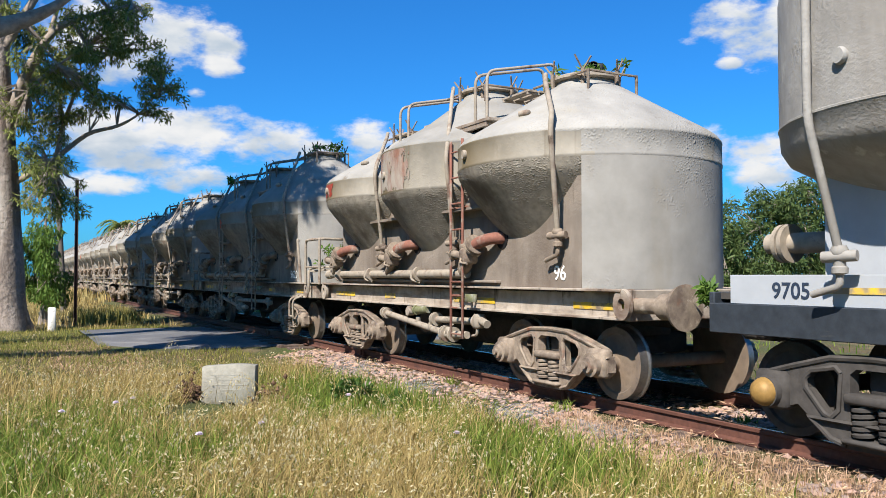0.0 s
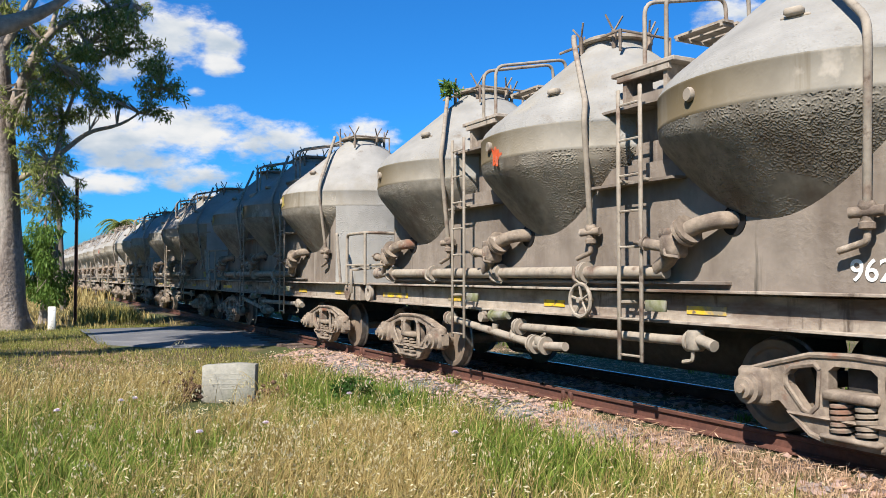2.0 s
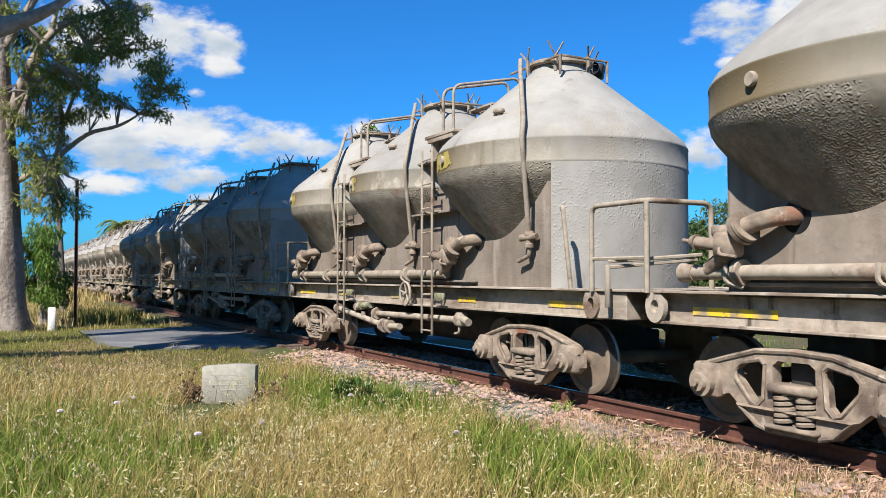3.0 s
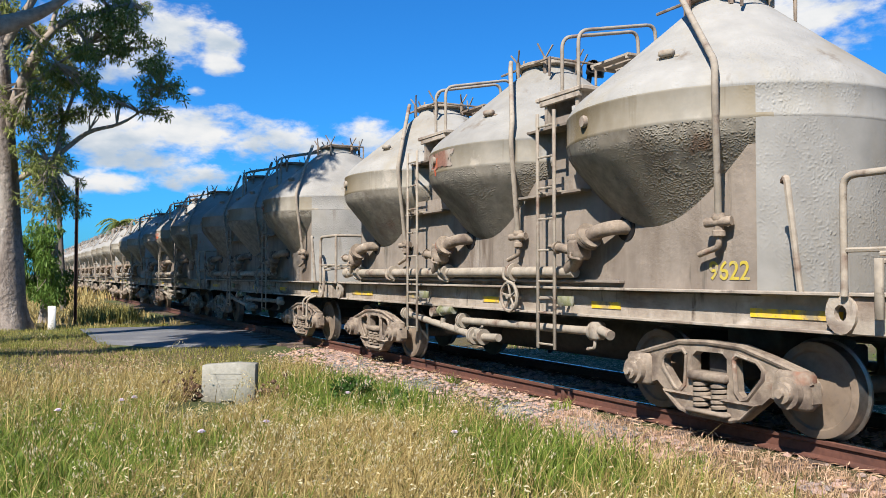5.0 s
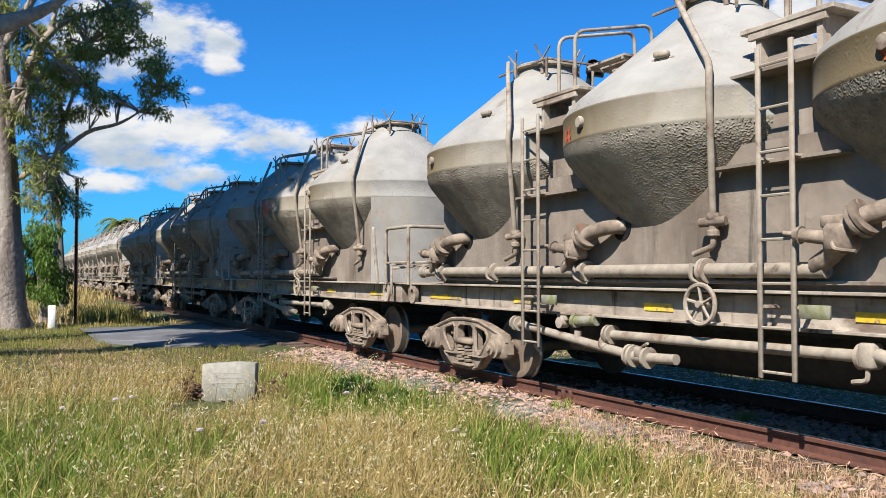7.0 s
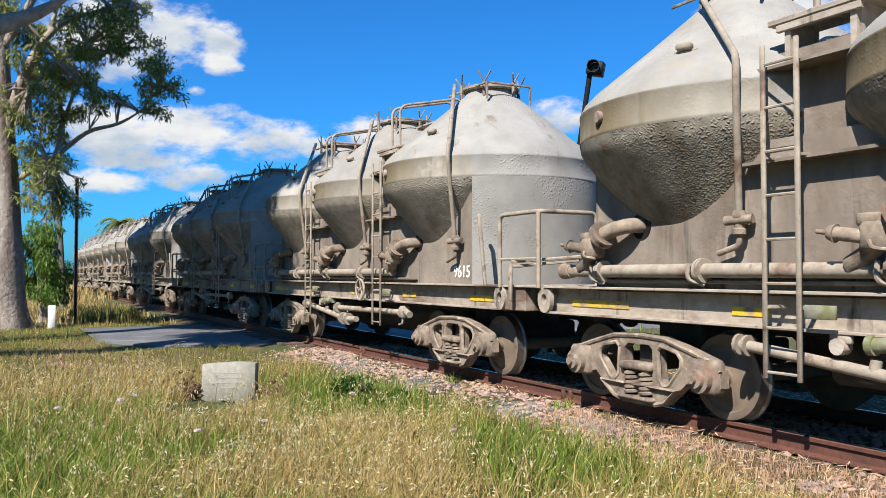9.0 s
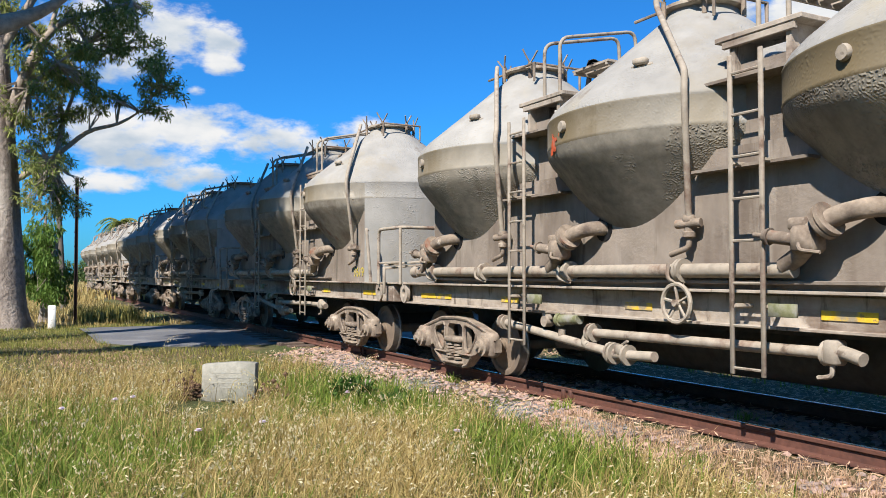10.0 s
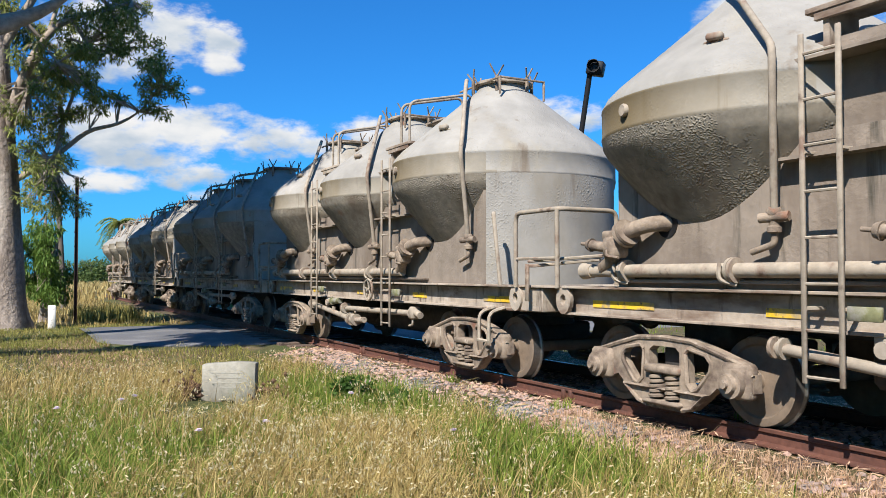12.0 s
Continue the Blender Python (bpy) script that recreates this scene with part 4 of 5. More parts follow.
        part("uncoupling_lever", b, PIPE, wagon)
    if fresh:
        b = bmesh.new()
        tube(b, [(x0 + 0.15, -0.55, 1.52), (x0 + 1.5, -0.55, 1.52)], 0.085, 14)
        for dx in (0.28, 0.34):
            tube(b, [(x0 + dx, -0.55, 1.52), (x0 + dx + 0.04, -0.55, 1.52)], 0.16, 18)
        box(b, x0 + 0.9, x0 + 1.2, -0.65, -0.45, 1.26, 1.44, 0.02)
        lathe(b, [(0.13, 1.6), (0.13, 1.63), (0.06, 1.8), (0.02, 1.82), (0.02, 1.95), (0.0, 1.95)], (x0 + 1.05, -0.55, 0), 14)
        part("end_pipe", b, PIPE, wagon, "flanged grey delivery pipe")
    if not fresh and not platform:
        b = bmesh.new()
        tube(b, [(0.04, -0.96, 0.97), (0.5, -0.96, 0.97)], 0.075, 14)
        tube(b, [(0.42, -0.96, 0.97), (0.62, -0.96, 0.97)], 0.12, 16)
        lathe(b, [(0.0, 0.62), (0.1, 0.62), (0.2, 0.66), (0.21, 0.7), (0.0, 0.72)], (0, -0.96, 0.97), 24, axis="X")
        part("buffer", b, IRON, wagon, "round dusty spring buffer")
    if number:
        writing("number", number, 0.17, paint, wagon, pose(x0 + 0.78, -1.083, 1.085, 90, 0, 0), "painted wagon number")
    tagged(wagon, "grey painted bogie hopper wagon with fresh lettering" if fresh else "cement-dusted three-silo bogie hopper wagon on rusty rails", "railway wagon", "wagons of the cement train")
    return wagon


SILOS, LENGTH, PITCH = (-1.99, -4.98, -7.97), 9.76, 10.67
NUMBERS = {1: ("9620", WHITE), 3: ("9622", YELLOW_PAINT), 6: ("9615", WHITE), 7: ("9619", YELLOW_PAINT)}
trains = {}
trains[1] = make_wagon(SILOS, LENGTH, "", ladders=(-3.37, -6.59))
for k in range(2, 12):
    trains[k] = copy_thing(trains[1], Matrix())
for k, (text, paint) in NUMBERS.items():
    writing("number", text, 0.22, paint, trains[k], pose(-1.1, -0.985, 1.21, 90, 0, 0), "painted wagon number")
trains[0] = make_wagon((-1.91, -4.2, -6.5), 8.2, "", platform=False, ladders=(-3.0,), drum=True)
writing("number", "96", 0.22, WHITE, trains[0], pose(-1.12, -0.985, 1.21, 90, 0, 0), "painted wagon number, partly hidden")
trains[-1] = make_wagon((-1.99, -4.98, -7.92), 9.76, "9705", NAVY, fresh=True, platform=False)


def travel(t):
    """Metres gone by the train at t seconds."""
    return 6.317 * t + 0.04356 * t * t + 0.19 * math.exp(-((t - 5.2) / 2.4) ** 2)


START = {k: -15.27 - PITCH * (k - 1) for k in range(1, 12)}
START[0] = -6.06
START[-1] = 4.81


# ---- paint, weeds and rust on single wagons ----
def flakes(name, k, x, a0, a1, z0, z1, mat, label, seed, keep):
    """Flakes of old paint on a silo's band between two headings in degrees; keep(u, v) from 0 to 1 across and up says how much is left."""
    verts, faces = [], []
    na, nz_ = int((a1 - a0) / 0.5), max(3, int((z1 - z0) / 0.013))
    for i in range(na):
        for j in range(nz_):
            u, v = (i + 0.5) / na, (j + 0.5) / nz_
            w = 0.5 + 0.55 * noise.noise(Vector((u * (a1 - a0) * 0.2, v * 1.5, seed * 7.1))) + 0.35 * noise.noise(Vector((u * (a1 - a0) * 0.9, v * (z1 - z0) * 14, seed * 3.3)))
            if w > 1.0 - keep(u, v):
                n0 = len(verts)
                for di, dj in ((0, 0), (1, 0), (1, 1), (0, 1)):
                    q = radians(a0 + (a1 - a0) * (i + di) / na)
                    verts.append((x + 1.5795 * math.cos(q), 1.5795 * math.sin(q), z0 + (z1 - z0) * (j + dj) / nz_))
                faces.append((n0, n0 + 1, n0 + 2, n0 + 3))
    me = bpy.data.meshes.new(name)
    me.from_pydata(verts, [], faces)
    me.materials.append(mat)
    ob = new(name, me)
    ob.parent, ob["label"], ob["kind"] = trains[k], label, "stuff"


def paint_patch(k, x, a0, a1, z0, z1, mat, label):
    """A worn paint panel that fades out towards its edges."""
    fade = lambda u: min(1.0, 5 * u, 5 * (1 - u))
    flakes("paint_patch", k, x, a0, a1, z0, z1, mat, label, k + x, lambda u, v: 0.78 * fade(u) * min(1.0, 0.5 + 3 * v))


def scrawl(k, x, heading, z, size, seed, mat):
    """Illegible brushed strokes on a silo's band, half worn away."""
    r = random.Random(seed)
    strokes = []
    for i in range(4):
        p = (r.uniform(0.15, 0.85), r.uniform(0.55, 0.95))
        q = (p[0] + r.uniform(-0.3, 0.3), p[1] - r.uniform(0.3, 0.6))
        strokes.append((p, q))
    strokes.append(((0.2, 0.5), (0.8, r.uniform(0.4, 0.6))))

    def near(u, v):
        best = 9.0
        for (ax, ay), (bx, by) in strokes:
            t = max(0.0, min(1.0, ((u - ax) * (bx - ax) + (v - ay) * (by - ay)) / ((bx - ax) ** 2 + (by - ay) ** 2)))
            best = min(best, math.hypot(u - ax - t * (bx - ax), v - ay - t * (by - ay)))
        return 0.72 - 6.0 * max(0.0, best - 0.05)

    flakes("scrawl", k, x, heading - 24 * size, heading + 24 * size, z - size * 0.5, z + size * 0.5, mat, "worn orange-red brushed scrawl", seed, near)


def weed(k, x, y, z, w, h, seed, count=260):
    """A green weed rooted in the cement crust."""
    r = random.Random(seed)
    sp = [((x + r.uniform(-w, w), y + r.uniform(-w, w) * 0.6, z + h * r.uniform(0.2, 1.0)), h * 0.25) for i in range(7)]
    ob = new("weed", leaf_mesh("weed", sp, count, 0.09, LEAF_BRIGHT, seed, 0.0, 0.35))
    ob.parent, ob["label"] = trains[k], "green weed rooted in cement crust"
    ob["kind"] = "stuff"


S0, S1, S2 = SILOS
paint_patch(0, -6.5, -135, -84, 2.545, 2.755, RED_PAINT, "flaking dark red painted band")
paint_patch(0, -4.2, -128, -70, 2.42, 2.98, FADED_RED, "faded red paint on the band")
paint_patch(3, S1, -118, -78, 2.545, 2.755, FADED_RED, "faded red paint on the band")
paint_patch(5, S1, -105, -70, 2.56, 2.75, FADED_RED, "faded red paint on the band")
for x in SILOS:
    paint_patch(2, x, -128, -88, 2.545, 2.755, YELLOW_STAIN, "yellowed stain on the band")
for k, x, q, z, size, seed in ((1, S1, -95, 2.56, 0.26, 1), (3, S1, -100, 2.58, 0.22, 2), (5, S1, -92, 2.58, 0.3, 3), (6, S1, -106, 2.56, 0.27, 4), (5, S1, -84, 2.6, 0.22, 5), (4, S1, -112, 2.58, 0.18, 6), (4, S0, -98, 2.6, 0.15, 7)):
    scrawl(k, x, q, z, size, seed, ORANGE)
for k, x, y, z, w, h, seed in ((0, -1.91, 0.1, 3.85, 0.35, 0.32, 81), (0, -1.91 - 0.4, -0.1, 3.8, 0.2, 0.3, 82), (1, S0, 0.0, 3.88, 0.4, 0.3, 83), (1, S0 + 0.35, 0.1, 3.86, 0.2, 0.34, 84), (1, 0.75, -0.5, 1.12, 0.35, 0.85, 85), (1, 0.3, -0.7, 1.4, 0.3, 0.4, 86),
                               (1, S2 + 0.1, -0.62, 3.75, 0.12, 0.3, 87), (2, S2, 0.0, 3.85, 0.25, 0.25, 88), (0, 0.95, -0.95, 1.0, 0.05, 0.16, 89)):
    weed(k, x, y, z - (0.3 if k == 0 and z > 3 else 0), w, h, seed, 700 if h > 0.6 else 200)


def safety_loop(k, x):
    """Bent bars that hang from the sill round the leading axle box."""
    b = bmesh.new()
    for dx in (0.0, 0.22):
        tube(b, rounded([(x + dx + 0.12, -1.1, 0.86), (x + dx, -1.25, 0.8), (x + dx, -1.25, 0.46)], 0.12, 4), 0.022, 6)
    tube(b, [(x - 0.02, -1.25, 0.47), (x + 0.24, -1.25, 0.46)], 0.022, 6)
    part("safety_loop", b, PIPE, trains[k])


for k in (1, 4, 8):
    safety_loop(k, -0.55)


# ---- plants ----
RIGHT = Vector((0.4716, 0.8817, 0.0))      # across the view, to its far side
AHEAD = Vector((-0.8817, 0.4716, 0.0))


def make_tree(base, trunk, limbs, spots, count, size, label, seed, leaf=LEAF, droop=0.5, twigs=40, category="tree"):
    """A tree: trunk and limbs as (u, v, z, radius) lines across and along the view, leaves round spots."""
    rng = random.Random(seed)
    at = lambda u, v, z: Vector(base) + RIGHT * u + AHEAD * v + Vector((0, 0, z))
    root = new("tree")
    bm = bmesh.new()
    seg = 20
    rings = []
    fine = []
    for a, b in zip(trunk, trunk[1:]):
        for i in range(6):
            t = i / 6
            fine.append(tuple(p + (q - p) * t for p, q in zip(a, b)))
    fine.append(trunk[-1])
    for u, v, z, r in fine:
        ring = []
        for j in range(seg):
            q = 2 * math.pi * j / seg
            k = r * (1 + 0.09 * noise.noise(Vector((math.cos(q) * 1.3 + seed, math.sin(q) * 1.3, z * 0.7))))
            k *= 1 + (0.28 * math.exp(-max(0, z) / 0.35) * (1 + 0.5 * math.sin(5 * q)) if z < 2 else 0)
            ring.append(bm.verts.new(at(u, v, z) + Vector((k * math.cos(q), k * math.sin(q), 0))))
        rings.append(ring)
    for a, b in zip(rings, rings[1:]):
        for j in range(seg):
            bm.faces.new((a[j], a[(j + 1) % seg], b[(j + 1) % seg], b[j]))
    part("trunk", bm, BARK, root)
    for line in limbs:
        bm = bmesh.new()
        pts = rounded([at(*p[:3]) for p in line], 0.6, 3)
        tube(bm, pts, line[0][3], 8, line[-1][3])
        part("limb", bm, BRANCH, root)
    bm = bmesh.new()
    ends = [at(*p[:3]) for line in limbs for p in line[1:]] + [at(*trunk[-1][:3])]
    wspots = [(at(*c), r) for c, r in spots]
    for c, r in wspots:
        start = min(ends, key=lambda e: (e - c).length)
        for i in range(max(2, twigs // len(wspots))):
            d = Vector((rng.gauss(0, 1), rng.gauss(0, 1), rng.gauss(0, 0.8))).normalized() * r * rng.uniform(0.5, 1.0)
            midp = start.lerp(c, 0.6) + Vector((rng.uniform(-1, 1), rng.uniform(-1, 1), rng.uniform(-1, 1))) * 0.2 * r
            tube(bm, [start, midp, c + d], 0.03, 4, 0.006)
    tagged(part("brushwood", bm, BRANCH, root), kind="stuff")
    crown = new("crown", leaf_mesh("crown", [(tuple(c), r) for c, r in wspots], count, size, leaf, seed, droop))
    crown.parent = root
    crown["kind"] = "stuff"
    return tagged(root, label, category)


def px(x, y, r=None):
    """Across and up, in metres, on the plane of the big eucalyptus; from sketch units of 1/65 m."""
    return ((x - 11) / 64.8, 0.0, (586 - y) / 64.8)


EUC = (-25.4, 0.05, -0.25)
sk = [(190, 35, 45), (170, 75, 42), (225, 55, 26), (130, 100, 34), (212, 12, 36), (215, 85, 22), (60, 130, 38), (95, 152, 34), (110, 120, 28), (70, 215, 40), (100, 190, 26), (150, 172, 18), (180, 165, 22), (205, 182, 18),
      (265, 106, 18), (285, 132, 18), (290, 156, 14), (265, 166, 20), (262, 188, 14), (60, 250, 34), (85, 290, 30), (95, 330, 26), (75, 345, 28), (50, 300, 24), (100, 372, 18), (14, 60, 16), (34, 40, 22), (110, 30, 20), (30, 190, 24)]
spots = []
rs = random.Random(5)
for x, y, r in sk:
    u, v, z = px(x, y)
    k = r / 64.8
    for i in range(max(4, int(r / 3.4))):
        q, f = rs.uniform(0, 6.28), k * rs.random() ** 0.5
        spots.append(((u + f * math.cos(q), rs.uniform(-1.2, 1.2), z + 0.9 * f * math.sin(q)), rs.uniform(0.16, 0.36)))
for i in range(26):      # crown above
    spots.append(((rs.uniform(-4.5, 0.6), rs.uniform(-3.0, 3.0), rs.uniform(10.6, 14.5)), rs.uniform(0.35, 0.5)))
lim = lambda pts, r0, r1: [(*px(x, y)[:1], v, px(x, y)[2], r0 + (r1 - r0) * i / (len(pts) - 1)) for i, (x, y, v) in enumerate(pts)]
make_tree(EUC, [(-0.05, 0, -0.3, 0.6), (-0.1, 0, 1.5, 0.52), (-0.2, 0, 4.5, 0.42), (-0.35, 0, 7.0, 0.34), (-0.6, 0.3, 10.5, 0.26), (-0.9, 0.3, 14, 0.08)],
          [lim([(8, 330, 0), (75, 285, 0.3), (140, 225, 0.5), (190, 218, 0.5), (235, 195, 0.4), (275, 150, 0.3)], 0.09, 0.015),
           lim([(5, 250, 0), (40, 150, -0.3), (85, 80, -0.5), (120, 45, -0.5), (200, 22, -0.4), (235, 8, -0.3)], 0.16, 0.03),
           lim([(10, 190, 0), (20, 120, 0.8), (45, 30, 1.2), (60, -60, 1.4)], 0.15, 0.05),
           lim([(85, 280, 0.3), (95, 200, 0.5), (120, 130, 0.6), (170, 80, 0.6)], 0.07, 0.015),
           lim([(20, 200, 0), (70, 170, -0.8), (130, 130, -1.1), (175, 95, -1.0)], 0.08, 0.015),
           lim([(0, 80, 0), (60, -60, 0.5), (150, -140, 0.6)], 0.12, 0.03)],
          spots, 31000, 0.15, "tall eucalyptus with a pale trunk and ragged crown beside the road", 3, twigs=900)

# a bright-leaved young tree at its foot
g = [((-0.2 + rs.uniform(-0.8, 0.7), rs.uniform(-0.8, 0.8), 0.7 + rs.uniform(0, 2.5)), rs.uniform(0.3, 0.5)) for i in range(26)]
make_tree((-29.5, 1.15, -0.25), [(0.0, 0, -0.2, 0.17), (0.1, 0, 1.2, 0.14), (0.0, 0, 2.4, 0.09), (0, 0, 3.4, 0.03)], [[(0.05, 0, 1.2, 0.08), (-0.5, 0.2, 2.2, 0.02)], [(0.05, 0, 1.6, 0.08), (0.5, -0.2, 2.6, 0.02)]],
          g, 9000, 0.17, "young leafy tree with drooping bright green foliage", 8, LEAF_BRIGHT, 0.9, 30)


def shade_tree(base, h, seed, low=8.0, count=24000, wide=3.4, reach=()):
    """A tall eucalyptus at the roadside; its crown throws the dappled shade."""
    r = random.Random(seed)
    across = lambda dx, dy, z: (dx * 0.4716 + dy * 0.8817, -dx * 0.8817 + dy * 0.4716, z)
    sp = [(across(r.uniform(-wide, wide), r.uniform(-1.6, 1.3), r.uniform(low, h)), r.uniform(0.8, 1.2)) for i in range(36)]
    limbs_ = [[(0, 0, low * 0.7, 0.2), (*across(dx * 0.5, 0.2, low + 1.0), 0.12), (*across(dx, r.uniform(-1, 1), h - 1.5), 0.03)] for dx in (-3.2, -1.5, 1.2, 3.0)] + list(reach)
    make_tree(base, [(0, 0, -0.3, 0.5), (0.1, 0, 2, 0.4), (0.1, 0.1, low, 0.28), (0, 0, h, 0.07)], limbs_, sp, count, 0.45, "tall roadside eucalyptus with an open crown", seed, twigs=70)


shade_tree((-14.0, -2.6, -0.3), 15.5, 21, 10.2, 24000, 2.7, reach=[[(0, 0, 4.4, 0.28), (0.6, 1.6, 5.2, 0.22), (1.3, 3.0, 5.9, 0.17), (1.9, 3.2, 6.2, 0.14), (2.4, 3.4, 6.7, 0.05)]])
shade_tree((-18.6, -2.5, -0.3), 15.5, 24, 10.2, 24000, 2.9)
shade_tree((-30.5, -2.4, -0.3), 15.5, 23, 10.2)


def sky_block_trees():
    """An unseen row of trees behind the viewer, added to cut the low sky's fill light on the wagons."""
    r = random.Random(88)
    for i in range(11):
        x, y, h = 12 - 6.5 * i + r.uniform(-1.5, 1.5), -15 + r.uniform(-2, 2), r.uniform(10, 13)
        sp = [((r.gauss(0, 1.5), r.gauss(0, 1.2), h * (0.12 + 0.85 * r.random())), r.uniform(0.9, 1.5)) for k in range(26)]
        make_tree((x, y, -0.4), [(0, 0, -0.2, 0.3), (0.1, 0, h * 0.5, 0.2), (0, 0, h * 0.9, 0.05)], [[(0, 0, h * 0.3, 0.12), (1.3, 0.3, h * 0.6, 0.03)], [(0, 0, h * 0.35, 0.12), (-1.3, -0.3, h * 0.7, 0.03)]],
                  sp, 5000, 0.6, "unseen leafy tree added to block low sky light", 90 + i, LEAF_FAR, 0.3, 40)


sky_block_trees()


def far_trees():
    """Trees beyond the line, seen between the wagons and past the last one."""
    for i, (x, y, h, w) in enumerate(((-33.1, 33.4, 4.4, 2.0), (-32.3, 35.1, 5.4, 1.9), (-31.0, 36.9, 6.2, 1.9), (-30.2, 38.9, 6.9, 2.0), (-29.0, 40.6, 6.2, 2.2), (-28.2, 42.6, 7.0, 2.4), (-26.5, 44.8, 6.6, 2.4), (-35.5, 31.0, 3.4, 2.0))):
        r = random.Random(40 + i)
        sp = [((r.gauss(0, 0.42) * w, r.gauss(0, 0.4) * w, h * (0.25 + 0.72 * r.random())), r.uniform(0.55, 1.05)) for k in range(30)]
        make_tree((x, y, -0.4), [(0, 0, -0.2, 0.22), (0.1, 0, h * 0.5, 0.14), (0, 0, h * 0.9, 0.04)], [[(0, 0, h * 0.3, 0.09), (w * 0.4, 0.3, h * 0.6, 0.02)], [(0, 0, h * 0.35, 0.09), (-w * 0.4, -0.3, h * 0.7, 0.02)]],
                  sp, 6500, 0.34, "bushy green tree behind the railway line", 60 + i, LEAF_FAR, 0.3, 30)


far_trees()


def bush(base, w, h, seed, mat=LEAF_BRIGHT, count=2600, size=0.16, label="dense green bush in the grass"):
    r = random.Random(seed)
    root = new("bush")
    bm = bmesh.new()
    for i in range(9):
        a, q = r.uniform(0, 6.28), r.uniform(0.2, 0.8)
        tube(bm, [(base[0], base[1], base[2]), (base[0] + q * w * 0.4 * math.cos(a), base[1] + q * w * 0.4 * math.sin(a), base[2] + h * 0.5), (base[0] + q * w * math.cos(a), base[1] + q * w * math.sin(a), base[2] + h * 0.85)], 0.03, 4, 0.008)
    tagged(part("brushwood", bm, BRANCH, root), kind="stuff")
    sp = [((base[0] + r.uniform(-1, 1) * w * 0.8, base[1] + r.uniform(-1, 1) * w * 0.8, base[2] + h * r.uniform(0.15, 0.8)), h * 0.28) for k in range(16)]
    ob = new("foliage", leaf_mesh("foliage", sp, count, size, mat, seed, 0.1, 0.4))
    ob.parent, ob["kind"] = root, "stuff"
    return tagged(root, label, "bush")


WEED_LEAF = leafy("dark_weed_leaf", (0.03, 0.075, 0.012), (0.09, 0.16, 0.03))
for x, y, w, h, seed in ((-9.1, 3.75, 0.3, 0.42, 73), (-9.7, 3.95, 0.25, 0.3, 74), (-8.5, 3.9, 0.22, 0.26, 75)):
    bush((x, y, ground_z(x, y) - 0.02), w, h, seed, WEED_LEAF, 1500, 0.075, "low dark green leafy weed in the grass")
bush((-118, 11.0, -0.3), 3.6, 4.6, 71, LEAF_FAR, 3200, 0.42, "rounded green bush in the field")
bush((-122, 7.5, -0.3), 3.4, 3.6, 72, LEAF_FAR, 2600, 0.42, "rounded green bush in the field")


def make_palm(base, h):
    root = new("palm_tree")
    bm = bmesh.new()
    tube(bm, [base, (base[0], base[1], base[2] + h * 0.5), (base[0] + 0.1, base[1], base[2] + h)], 0.34, 14, 0.28)
    part("trunk", bm, POLEWOOD, root)
    r = random.Random(9)
    for i in range(34):
        a, up = i * 2.4, r.uniform(-0.5, 1.1)
        d = Vector((math.cos(a), math.sin(a), 0))
        top = Vector((base[0], base[1], base[2] + h))
        L = r.uniform(2.0, 2.6)
        spine = [top + d * (L * t) + Vector((0, 0, up * L * t - 1.15 * L * t * t)) for t in (0, 0.2, 0.4, 0.6, 0.8, 1.0)]
        verts, faces = [], []
        side = d.cross(Vector((0, 0, 1)))
        for s0, s1 in zip(spine, spine[1:]):
            for k in range(7):
                p = s0.lerp(s1, k / 7)
                for sg in (-1, 1):
                    tip = p + side * sg * 0.42 + d * 0.25 + Vector((0, 0, -0.22 + r.uniform(-0.08, 0.08)))
                    n0 = len(verts)
                    verts += [tuple(p), tuple(p + d * 0.13), tuple(tip)]
                    faces.append((n0, n0 + 1, n0 + 2))
        me = bpy.data.meshes.new("frond")
        me.from_pydata(verts, [], faces)
        me.materials.append(LEAF)
        fr = new("frond", me)
        fr.parent = root
    tagged(root, "palm tree with arching dark fronds in the field", "palm")


make_palm((-101.7, 11.8, -0.3), 7.6)


